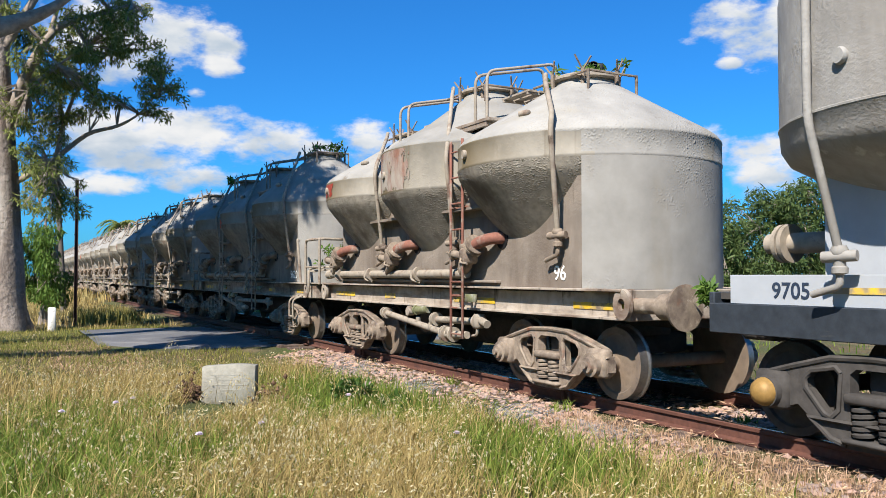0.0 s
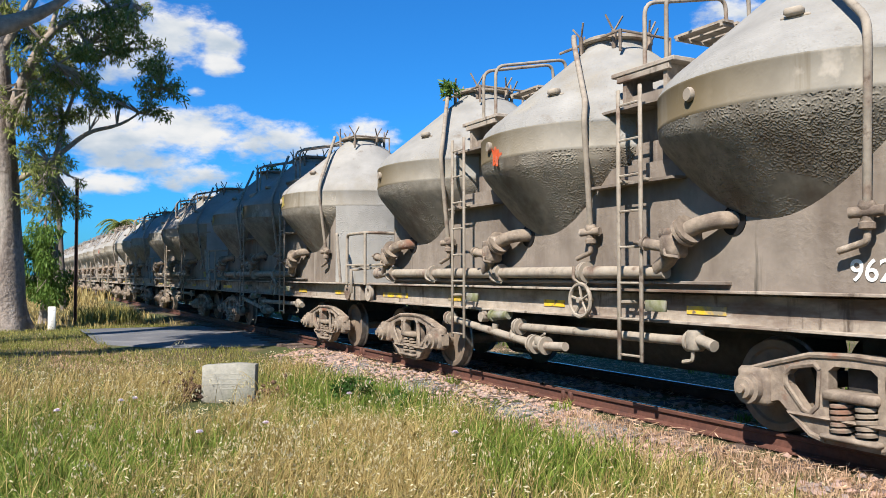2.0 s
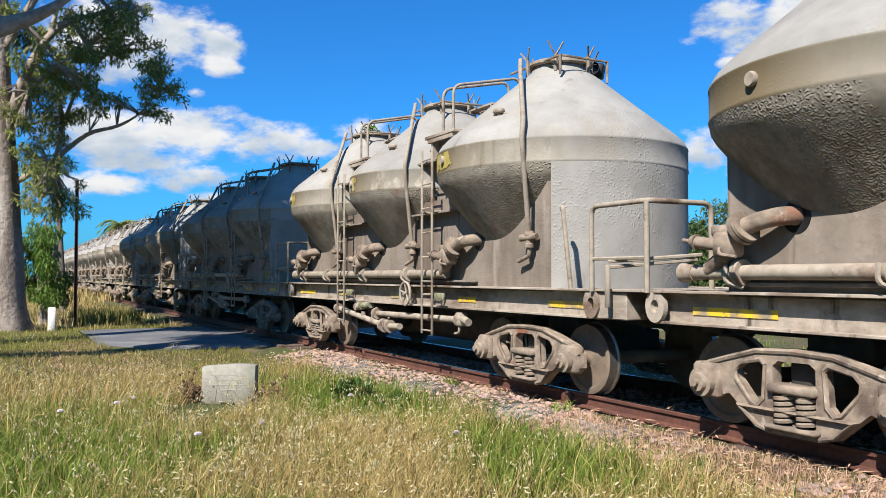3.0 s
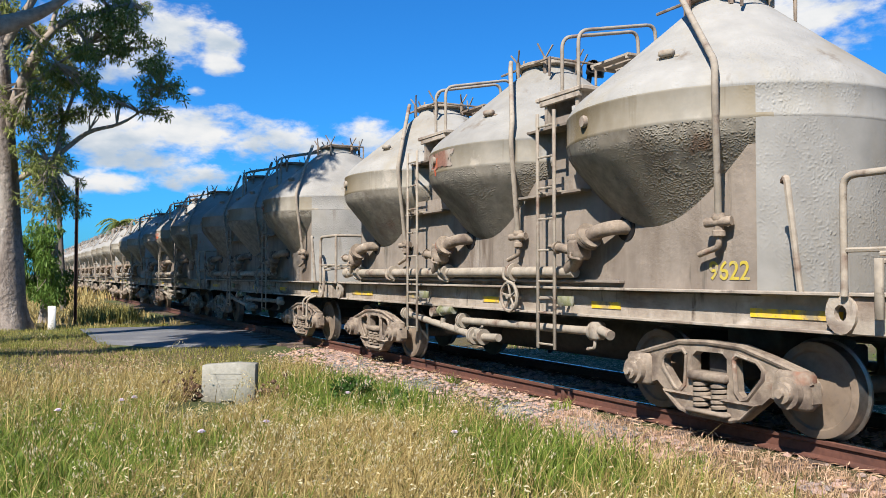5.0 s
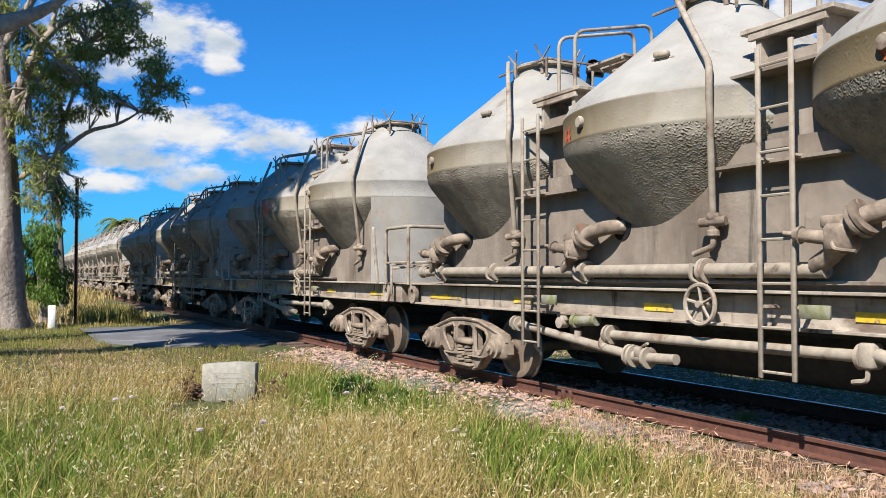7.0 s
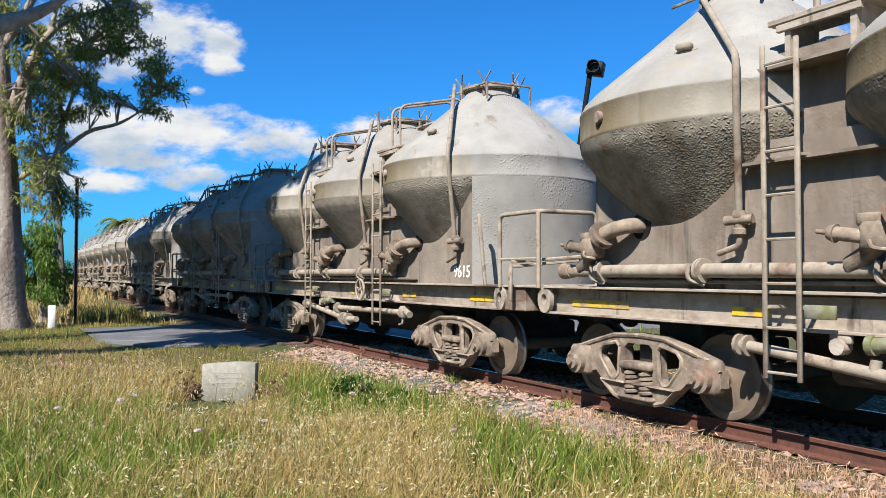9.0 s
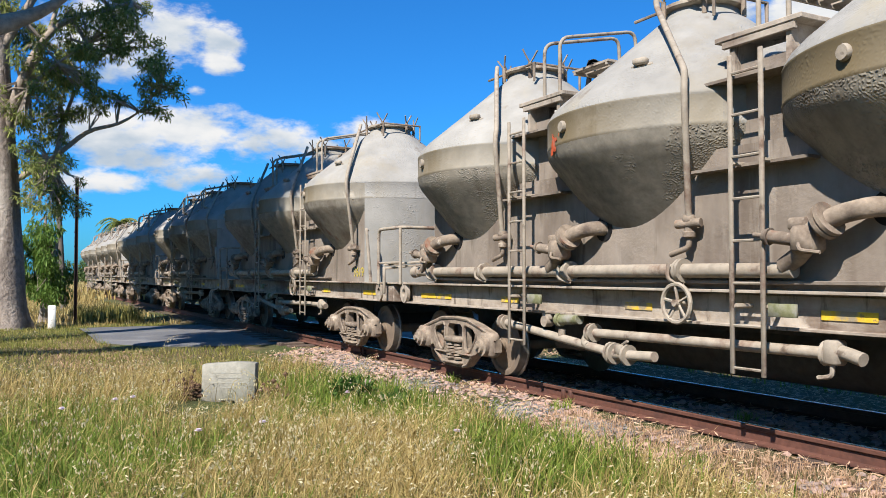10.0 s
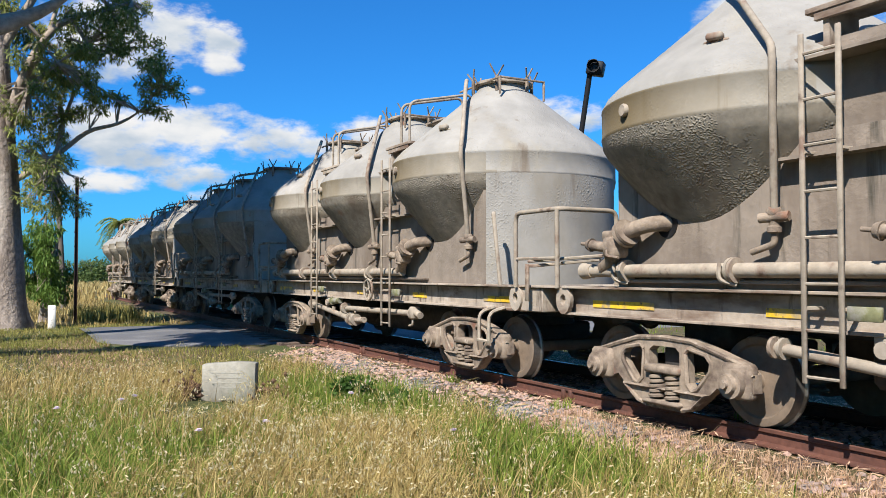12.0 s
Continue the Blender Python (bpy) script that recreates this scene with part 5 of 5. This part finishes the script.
# ---- grass ----
def blades(name, pts, hmin, hmax, width, mat, label, seed, bend=0.45, lean=(0, 0)):
    """Curved grass blades at points, as one mesh."""
    rng = np.random.default_rng(seed)
    n = len(pts)
    pts = np.array(pts)
    h = rng.uniform(hmin, hmax, n)
    a = rng.uniform(0, 2 * np.pi, n)
    b = rng.uniform(0.1, bend, n) * h
    dx, dy = np.cos(a) * b + lean[0] * h, np.sin(a) * b + lean[1] * h
    q = rng.uniform(0, np.pi, n)
    wx, wy = np.cos(q) * width * rng.uniform(0.6, 1.3, n), np.sin(q) * width * rng.uniform(0.6, 1.3, n)
    x, y, z = pts[:, 0], pts[:, 1], pts[:, 2] - 0.03
    V = np.empty((n, 5, 3))
    V[:, 0] = np.stack([x - wx, y - wy, z], 1)
    V[:, 1] = np.stack([x + wx, y + wy, z], 1)
    V[:, 2] = np.stack([x - wx * 0.7 + dx * 0.3, y - wy * 0.7 + dy * 0.3, z + h * 0.6], 1)
    V[:, 3] = np.stack([x + wx * 0.7 + dx * 0.3, y + wy * 0.7 + dy * 0.3, z + h * 0.6], 1)
    V[:, 4] = np.stack([x + dx, y + dy, z + h * (1 - 0.25 * (b / h) ** 1)], 1)
    k = np.arange(n)[:, None] * 5
    quads = (k + np.array([0, 1, 3, 2])).tolist()
    tris = (k + np.array([2, 3, 4])).tolist()
    me = bpy.data.meshes.new(name)
    me.from_pydata(V.reshape(-1, 3).tolist(), [], quads + tris)
    me.materials.append(mat)
    return tagged(new(name, me), label, "grass", kind="stuff"), V[:, 4]


def field(n, x0, x1, y0, y1, keep, seed, power=1.6):
    """Random ground points, thinning out away from the viewer."""
    rng = random.Random(seed)
    out = []
    while len(out) < n:
        x = x1 + (x0 - x1) * rng.random() ** power
        y = rng.uniform(y0, y1)
        if -x * 0.8817 + y * 0.4716 < 4.3:
            continue
        if rng.random() < keep(x, y):
            out.append((x, y, ground_z(x, y)))
    return out


nz = lambda x, y, s, o: 0.5 + 0.5 * noise.noise(Vector((x * s, y * s, o)))
on_road = lambda x, y: abs(x + 20.35) < 3.95 and y > 1.9
bare = lambda x, y: y > 4.25 + 0.35 * noise.noise(Vector((x * 0.6, 0, 5.0)))
mound = lambda x, y: 2.5 * math.exp(-((x + 16.0) / 2.2) ** 2 - ((y - 1.5) / 0.7) ** 2)
BLOCK = (-10.6, 2.57)
at_block = lambda x, y: -2.3 < (x - BLOCK[0]) * -0.8817 + (y - BLOCK[1]) * 0.4716 < 0.2 and abs((x - BLOCK[0]) * 0.4716 + (y - BLOCK[1]) * 0.8817) < 0.45
lush = lambda x, y: math.exp(-((x + 9.2) / 1.9) ** 2 - ((y - 3.7) / 0.65) ** 2) + math.exp(-((x + 5.5) / 1.1) ** 2 - ((y - 3.8) / 0.5) ** 2) + 0.8 * math.exp(-((x + 6.5) / 2.5) ** 2 - ((y - 0.3) / 0.9) ** 2)


def make_grass():
    clear = lambda x, y: on_road(x, y) or bare(x, y) or at_block(x, y)
    short = field(38000, -27, -3.0, -2.6, 5.0, lambda x, y: 0 if clear(x, y) else 0.3 + 0.7 * nz(x, y, 0.9, 1.0), 11)
    blades("short_grass", short, 0.05, 0.17, 0.005, OLIVE, "short olive green grass", 1, 0.7)
    fresh_ = field(26000, -26, -3.0, -2.6, 4.6, lambda x, y: 0 if clear(x, y) else max(0.0, nz(x, y, 0.7, 3.0) - 0.3) * 1.6, 19)
    blades("fresh_grass", fresh_, 0.05, 0.16, 0.005, MEADOW, "short fresh green grass", 9, 0.8)
    dry = field(30000, -13, -3.0, -2.4, 4.3, lambda x, y: 0 if clear(x, y) else max(0.02, (nz(x, y, 0.8, 2.0) - 0.22) * 1.5 - lush(x, y)) * (1 if x > -9 else 0.35), 12, 1.1)
    ob, tips = blades("dry_grass", dry, 0.16, 0.44, 0.0036, DRY, "tall dry golden grass with bent stalks", 2, 1.5, (0.1, 0.12))
    green = field(19000, -12, -3.0, -1.0, 4.4, lambda x, y: 0 if at_block(x, y) else min(1, lush(x, y)), 13, 1.2)
    blades("green_grass", green, 0.12, 0.38, 0.006, GREEN, "lush green grass tufts", 3, 0.7, (0.05, 0.08))
    straw = field(12000, -22, -10.0, -1.5, 3.6, lambda x, y: 0 if clear(x, y) else mound(x, y) + 0.16 * nz(x, y, 1.2, 6.0), 20, 1.0)
    blades("straw_patch", straw, 0.03, 0.1, 0.008, STRAW, "matted dry straw on the bank", 10, 2.2)
    stalks = field(1500, -12, -3.4, -2.2, 4.0, lambda x, y: 0 if clear(x, y) else 0.3 + 0.7 * nz(x, y, 1.1, 12.0), 23, 1.1)
    blades("tall_stalks", stalks, 0.4, 0.72, 0.0032, DRY, "tall bent dry grass stalks", 12, 1.6, (0.15, 0.1))
    rank = field(5000, -10, -3.4, -2.4, 2.6, lambda x, y: 0 if clear(x, y) else max(0.0, nz(x, y, 0.9, 15.0) - 0.4) * 2.0, 24, 1.1)
    blades("rank_grass", rank, 0.15, 0.36, 0.006, GREEN, "rank green grass between dry stalks", 13, 0.9, (0.08, 0.08))
    # drooping seed heads
    rng = random.Random(14)
    verts, faces = [], []
    for tip in tips[::12]:
        p = Vector(tip)
        for k in range(3):
            d = Vector((rng.uniform(-1, 1), rng.uniform(-1, 1), rng.uniform(-0.9, 0.1))).normalized() * rng.uniform(0.02, 0.045)
            s = d.cross(Vector((rng.random(), rng.random(), rng.random()))).normalized() * 0.006
            q = p + Vector((rng.uniform(-1, 1), rng.uniform(-1, 1), rng.uniform(-1, 1))) * 0.03
            n0 = len(verts)
            verts += [tuple(q), tuple(q + d * 0.5 + s), tuple(q + d), tuple(q + d * 0.5 - s)]
            faces.append((n0, n0 + 1, n0 + 2, n0 + 3))
    me = bpy.data.meshes.new("seed_heads")
    me.from_pydata(verts, [], faces)
    me.materials.append(SEED)
    tagged(new("seed_heads", me), "pale drooping oat seed heads", "grass", kind="stuff")
    # weeds and tall grass on the verge past the road
    far = field(9000, -60, -25, -2.0, 4.6, lambda x, y: 0.2 + 0.8 * nz(x, y, 0.5, 7.0), 15, 1.0)
    blades("verge_grass", far, 0.08, 0.3, 0.014, DRY, "tall green and yellow weeds on the verge", 4, 0.5)
    weeds = field(1500, -31, -27.0, 2.0, 3.9, lambda x, y: nz(x, y, 0.9, 8.0), 16, 1.0)
    blades("verge_weeds", weeds, 0.2, 0.7, 0.016, OLIVE, "rank green weeds beside the line", 5, 0.5)
    mead = field(12000, -120, -48, -2, 40, lambda x, y: 1, 17, 1.0)
    blades("meadow_grass", mead, 0.4, 0.9, 0.05, DRY, "tall dry meadow grass", 6, 0.4)
    back = [(x, y, ground_z(x, y)) for x, y in ((random.Random(i).uniform(-45, 20), 9.6 + 20 * random.Random(i + 9999).random() ** 2) for i in range(11000)) if not abs(x + 20.7) < 3.6]
    blades("far_side_grass", back, 0.06, 0.26, 0.014, GREEN, "green grass on the far side of the line", 7, 0.5)


make_grass()


sway = []


def make_flower(x, y, h):
    root = new("wild_flower")
    root.location = (x, y, ground_z(x, y) - 0.03)
    bm = bmesh.new()
    tube(bm, [(0, 0, 0), (0.02, 0, h * 0.6), (0.03, 0.01, h)], 0.003, 4)
    part("stem", bm, GREEN, root)
    bm = bmesh.new()
    for ring, (rad, up) in enumerate(((0.036, 0.0), (0.028, 0.012), (0.016, 0.02))):
        for i in range(10):
            a = i * 2 * math.pi / 10 + ring * 0.35
            c = Vector((0.03, 0.01, h + up))
            d, s = Vector((math.cos(a), math.sin(a), 0.35)), Vector((-math.sin(a), math.cos(a), 0))
            vs = [bm.verts.new(c + v) for v in (d * 0.003, d * rad * 0.7 + s * 0.009, d * rad, d * rad * 0.7 - s * 0.009)]
            bm.faces.new(vs)
    part("blossom", bm, PETAL, root, smooth=False)
    sway.append(root)
    tagged(root, "pale lilac wild flower on a thin stalk", "flower", "wild flowers in the grass")


for x, y, h in ((-7.9, 3.1, 0.42), (-8.3, 0.95, 0.4), (-6.6, 1.35, 0.34), (-8.3, 0.45, 0.36), (-6.2, 3.4, 0.25), (-9.2, 1.2, 0.3), (-7.1, 2.0, 0.3)):
    make_flower(x, y, h)


def make_oat(x, y, h, seed):
    """A wild oat: an arched stalk with drooping spikelets."""
    r = random.Random(seed)
    root = new("wild_oat")
    root.location = (x, y, ground_z(x, y) - 0.03)
    a = r.uniform(0, 6.28)
    d = Vector((math.cos(a), math.sin(a), 0))
    line = [d * (h * b) + Vector((0, 0, h * z)) for b, z in ((0, 0), (0.04, 0.4), (0.14, 0.75), (0.3, 0.95), (0.48, 0.98))]
    bm = bmesh.new()
    tube(bm, rounded(line, 0.1, 3), 0.0028, 4, 0.0012)
    part("stalk", bm, DRY, root)
    verts, faces = [], []
    for i in range(12):
        t = 0.25 + 0.75 * i / 11
        k = min(2, int(t * 3)) + 1
        p = line[k].lerp(line[k + 1], t * 3 - (k - 1)) if t < 1 else line[-1]
        q = p + Vector((r.uniform(-0.03, 0.03), r.uniform(-0.03, 0.03), r.uniform(-0.045, -0.01)))
        ax = Vector((r.uniform(-0.4, 0.4), r.uniform(-0.4, 0.4), -1)).normalized() * r.uniform(0.022, 0.034)
        for turn in (0.0, 1.57):
            s = Vector((math.cos(turn), math.sin(turn), 0)) * 0.0055
            n0 = len(verts)
            verts += [tuple(q), tuple(q + ax * 0.45 + s), tuple(q + ax), tuple(q + ax * 0.45 - s)]
            faces.append((n0, n0 + 1, n0 + 2, n0 + 3))
    me = bpy.data.meshes.new("spikelets")
    me.from_pydata(verts, [], faces)
    me.materials.append(SEED)
    ob = new("spikelet", me)
    ob.parent = root
    ob["kind"] = "stuff"
    sway.append(root)
    tagged(root, "dry wild oat stalk with pale drooping spikelets", "grass", "wild oats in the grass")


ro = random.Random(55)
for i in range(190):
    d = 5.2 + 5.5 * ro.random() ** 1.5
    u = ro.uniform(-0.53, 0.12) * d
    p = AHEAD * d + RIGHT * u
    if p.y < 4.1 and not at_block(p.x, p.y):
        make_oat(p.x, p.y, ro.uniform(0.34, 0.62) + (0.28 if i % 9 == 0 else 0), 200 + i)


# ---- ballast ----
def make_ballast():
    rng = np.random.default_rng(31)
    g = (1 + 5 ** 0.5) / 2
    ico = np.array([(-1, g, 0), (1, g, 0), (-1, -g, 0), (1, -g, 0), (0, -1, g), (0, 1, g), (0, -1, -g), (0, 1, -g), (g, 0, -1), (g, 0, 1), (-g, 0, -1), (-g, 0, 1)]) / 1.9
    tri = np.array([(0, 11, 5), (0, 5, 1), (0, 1, 7), (0, 7, 10), (0, 10, 11), (1, 5, 9), (5, 11, 4), (11, 10, 2), (10, 7, 6), (7, 1, 8), (3, 9, 4), (3, 4, 2), (3, 2, 6), (3, 6, 8), (3, 8, 9), (4, 9, 5), (2, 4, 11), (6, 2, 10), (8, 6, 7), (9, 8, 1)])
    V, F = [], []
    n = 0
    while n < 9000:
        x = 2 - 16.8 * rng.random()
        y = rng.uniform(4.2, 8.2)
        edge = 4.25 + 0.35 * noise.noise(Vector((x * 0.6, 0, 5.0)))
        if y < edge + rng.random() * 0.3 or abs(y - (YC - GAUGE)) < 0.09 or abs(y - (YC + GAUGE)) < 0.09:
            continue
        patch = noise.noise(Vector((x * 0.8, y * 0.8, 9.0)))
        if rng.random() < (0.7 if patch < -0.05 else 0.0) + (0.35 if x > -7 and y < 5.4 else 0.0):
            continue
        r = rng.uniform(0.016, 0.05)
        p = ico * r * rng.uniform(0.6, 1.25, (12, 3)) * np.array((1, 1, 0.55)) + np.array((x, y, ground_z(x, y) + r * 0.25))
        F.append(tri + 12 * n)
        V.append(p)
        n += 1
    me = bpy.data.meshes.new("ballast")
    me.from_pydata(np.concatenate(V).tolist(), [], np.concatenate(F).tolist())
    me.materials.append(STONE_MIX)
    tagged(new("ballast", me), "loose pink and grey crushed stone ballast", "ballast", kind="stuff")
    # straw and leaf litter over the shoulder
    verts, faces = [], []
    for i in range(22000):
        x, y = 2 - 17 * rng.random(), rng.uniform(3.9, 10.4)
        if abs(y - (YC - GAUGE)) < 0.07:
            continue
        z = ground_z(x, y) + rng.uniform(0.01, 0.05)
        a, ln, w = rng.uniform(0, 6.28), rng.uniform(0.04, 0.16), rng.uniform(0.003, 0.012)
        d, s = np.array((math.cos(a), math.sin(a), rng.uniform(-0.2, 0.3))) * ln, np.array((-math.sin(a), math.cos(a), rng.uniform(-0.5, 0.5))) * w
        p, k = np.array((x, y, z)), len(verts)
        verts += [tuple(p), tuple(p + d * 0.5 + s), tuple(p + d), tuple(p + d * 0.5 - s)]
        faces.append((k, k + 1, k + 2, k + 3))
    me = bpy.data.meshes.new("straw_litter")
    me.from_pydata(verts, [], faces)
    me.materials.append(STRAW)
    tagged(new("straw_litter", me), "dry straw and leaf litter over the stones", "litter", kind="stuff")
    tuft = [(x, y, ground_z(x, y)) for x, y in ((rng.uniform(-9, 0), rng.uniform(4.2, 5.2)) for i in range(16000)) if nz(x, y, 0.9, 4.0) > (0.36 if x > -6.8 else 0.62)]
    blades("shoulder_grass", tuft, 0.04, 0.16, 0.004, STRAW, "short dry grass on the ballast shoulder", 8, 0.9)


STONE_MIX = leafy("ballast_stone", (0.44, 0.28, 0.215), (0.2, 0.165, 0.15), 0.9, 0.0)
make_ballast()


# ---- roadside things ----
def make_block():
    """Concrete marker block over a small culvert."""
    root = new("concrete_block")
    z0 = ground_z(*BLOCK)
    bm = bmesh.new()
    outer = [(-0.34, 0.02), (-0.12, -0.03), (-0.08, 0.03), (0.08, 0.03), (0.12, -0.05), (0.34, 0.0), (0.345, 0.5), (0.1, 0.515), (-0.33, 0.485)]
    plate(bm, outer, [], -0.1, 0.1)
    es = [e for e in bm.edges if e.is_boundary is False and len(e.link_faces) == 2 and e.calc_face_angle(0) > 1.0]
    bmesh.ops.bevel(bm, geom=es, offset=0.006, segments=1, affect="EDGES")
    face = part("block", bm, CONCRETE, root)
    for i, (u, w, z) in enumerate(((-0.02, 0.2, 0.38), (0.02, 0.14, 0.32), (0.0, 0.2, 0.26), (0.05, 0.12, 0.2))):
        b = bmesh.new()
        box(b, u - w, u + w, -0.1025, -0.098, z - 0.008, z + 0.006)
        part("worn_lettering", b, CONCRETE_PALE, face, "worn pale lettering", smooth=False)
    root.matrix_basis = Matrix.Translation((BLOCK[0], BLOCK[1], z0)) @ pose(0, 0, 0, 0, 0, 61.9)
    tagged(root, "weathered concrete block set in the grassy bank", "marker block")


CONCRETE_PALE = material("pale_concrete", (0.3, 0.285, 0.24), 0.92, 0, (), (20.0, 0.15), None)
make_block()


def make_post(x, y, h, w):
    root = new("marker_post")
    bm = bmesh.new()
    z = ground_z(x, y)
    box(bm, x - w, x + w, y - w, y + w, z - 0.1, z + h, 0.02)
    part("post", bm, WHITE, root)
    tagged(root, "short white painted marker post", "post")


make_post(-25.3, 1.18, 0.66, 0.1)


def make_poles():
    z = ground_z(-27.8, 1.95)
    bm = bmesh.new()
    for a, b in (((-0.05, 0.05), (-0.05, -0.035)), ((-0.05, 0.05), (0.035, 0.05)), ((-0.008, 0.008), (-0.035, 0.035))):
        box(bm, -27.8 + a[0], -27.8 + a[1], 1.95 + b[0], 1.95 + b[1], z - 0.2, 4.25, 0.002)
    root = new("steel_post")
    part("post", bm, RUSTPOST, root)
    for i in range(5):
        b = bmesh.new()
        tube(b, [(-27.8, 1.88, 2.1 + i * 0.45), (-27.8, 1.96, 2.1 + i * 0.45)], 0.018, 8)
        part("bolt", b, RUSTPOST, root)
    tagged(root, "dark rusty steel beam post beside the road", "post")
    root = new("utility_pole")
    bm = bmesh.new()
    foot, top = Vector((-40.0, 2.35, -0.4)), Vector((-40.3, 1.95, 6.4))
    tube(bm, [foot, foot.lerp(top, 0.5), top], 0.14, 12, 0.1)
    part("pole", bm, POLEWOOD, root)
    bm = bmesh.new()
    tube(bm, [top + Vector((0, 0, -0.6)), top + Vector((0.3, 0.7, -1.6)), top + Vector((0.4, 0.95, -2.4)), top + Vector((0.4, 0.85, -2.9))], 0.012, 5)
    part("loose_wire", bm, BLACK, root)
    tagged(root, "leaning grey wooden pole with a loose wire", "pole")


make_poles()


def make_signal():
    """Crossing light on a leaning pole across the track."""
    root = new("crossing_signal")
    foot, top = Vector((-13.3, 9.5, -0.3)), Vector((-11.95, 9.5, 5.16))
    bm = bmesh.new()
    tube(bm, [foot, top], 0.05, 10)
    part("pole", bm, BLACK, root)
    bm = bmesh.new()
    c = top + RIGHT * 0.08 + Vector((0, 0, -0.12))
    box(bm, -0.15, 0.15, -0.12, 0.12, -0.13, 0.13, 0.02)
    head = part("lamp_housing", bm, BLACK, root)
    head.matrix_basis = Matrix.Translation(c) @ pose(0, 0, 0, 0, 12, 40)
    bm = bmesh.new()
    lathe(bm, [(0.1, -0.13), (0.12, -0.26), (0.11, -0.26), (0.09, -0.13)], (0, 0, 0), 16, axis="Y")
    hood = part("lamp_hood", bm, BLACK, head)
    tagged(root, "black crossing signal lamp on a thin leaning pole", "signal")


make_signal()


def make_soil():
    """Clods of bare soil on both sides of the block."""
    rng = np.random.default_rng(77)
    verts, faces = [], []
    for side in (-0.5, 0.5):
        for i in range(170):
            u, v = side + rng.normal() * 0.1, rng.normal() * 0.16 + 0.05
            x, y = BLOCK[0] + RIGHT.x * u + AHEAD.x * v, BLOCK[1] + RIGHT.y * u + AHEAD.y * v
            z = ground_z(x, y) + abs(rng.normal()) * 0.14 * math.exp(-(v / 0.3) ** 2)
            r = rng.uniform(0.015, 0.05)
            c = np.array((x, y, z))
            k = len(verts)
            verts += [tuple(c + np.array(d) * r * rng.uniform(0.6, 1.3)) for d in ((1, 0, 0), (-1, 0, 0), (0, 1, 0), (0, -1, 0), (0, 0, 1), (0, 0, -1))]
            faces += [(k + a, k + b, k + c_) for a, b, c_ in ((0, 2, 4), (2, 1, 4), (1, 3, 4), (3, 0, 4), (2, 0, 5), (1, 2, 5), (3, 1, 5), (0, 3, 5))]
    me = bpy.data.meshes.new("soil")
    me.from_pydata(verts, [], faces)
    me.materials.append(SOIL)
    tagged(new("soil", me), "crumbled reddish brown soil beside the block", "soil", kind="stuff")


SOIL = material("brown_soil", (0.104, 0.06, 0.036), 0.95, 0, (), (12.0, 0.35), (30.0, 0.6, 0.02))
make_soil()


def make_gravel():
    """Patches of fine dark gravel on the shoulder, and green tufts between the stones."""
    rng = np.random.default_rng(91)
    verts, faces = [], []
    for cx, cy, rad in ((-7.3, 4.75, 0.42), (-6.1, 4.85, 0.4), (-9.6, 4.7, 0.6), (-12.0, 4.8, 0.7)):
        for i in range(900):
            x, y = cx + rng.normal() * rad * 0.6, cy + rng.normal() * rad * 0.3
            if y > 5.4:
                continue
            r = rng.uniform(0.006, 0.014)
            c = np.array((x, y, ground_z(x, y) + 0.012 + rng.uniform(0, 0.01)))
            k = len(verts)
            verts += [tuple(c + np.array(d) * r * rng.uniform(0.6, 1.3)) for d in ((1, 0, 0), (-1, 0, 0), (0, 1, 0), (0, -1, 0), (0, 0, 1), (0, 0, -1))]
            faces += [(k + a, k + b, k + c_) for a, b, c_ in ((0, 2, 4), (2, 1, 4), (1, 3, 4), (3, 0, 4), (2, 0, 5), (1, 2, 5), (3, 1, 5), (0, 3, 5))]
    me = bpy.data.meshes.new("gravel")
    me.from_pydata(verts, [], faces)
    me.materials.append(GRAVEL)
    tagged(new("gravel", me), "fine dark grey gravel on the track shoulder", "gravel", kind="stuff")
    for cx, cy in ((-7.05, 5.2), (-5.6, 6.3), (-9.4, 5.15), (-4.6, 4.6)):
        pts = [(cx + rng.normal() * 0.06, cy + rng.normal() * 0.06) for i in range(60)]
        ob, tips = blades("grass_tuft", [(x, y, ground_z(x, y)) for x, y in pts], 0.08, 0.2, 0.006, GREEN, "small green grass tuft between stones", int(-cx * 100), 0.7)


GRAVEL = leafy("dark_gravel", (0.128, 0.132, 0.136), (0.24, 0.232, 0.224), 0.9, 0.0)
make_gravel()


def motions():
    """The train rolls by, its wheels turn, stalks sway in the wind."""
    steps = [i * 0.5 for i in range(25)]
    for i, ob in enumerate(sway):
        x, y, z = ob.location
        walk(ob, [(t, pose(x, y, z, 3.5 * math.sin(1.9 * t + i * 1.3), 4.0 * math.sin(2.3 * t + i * 0.7) + 2.0, 0)) for t in steps])
    fine = [i / 15 for i in range(181)]
    for k, ob in trains.items():
        walk(ob, [(t, pose(START[k] + travel(t), YC, 0)) for t in steps])
        for b in ob.children:
            if not b.name.startswith("bogie"):
                continue
            for w in b.children:
                if w.name.startswith("wheelset"):
                    x = w.location.x
                    walk(w, [(t, pose(x, 0, R_WHEEL, 0, math.degrees(travel(t) / R_WHEEL) + 37 * k, 0)) for t in fine])


motions()
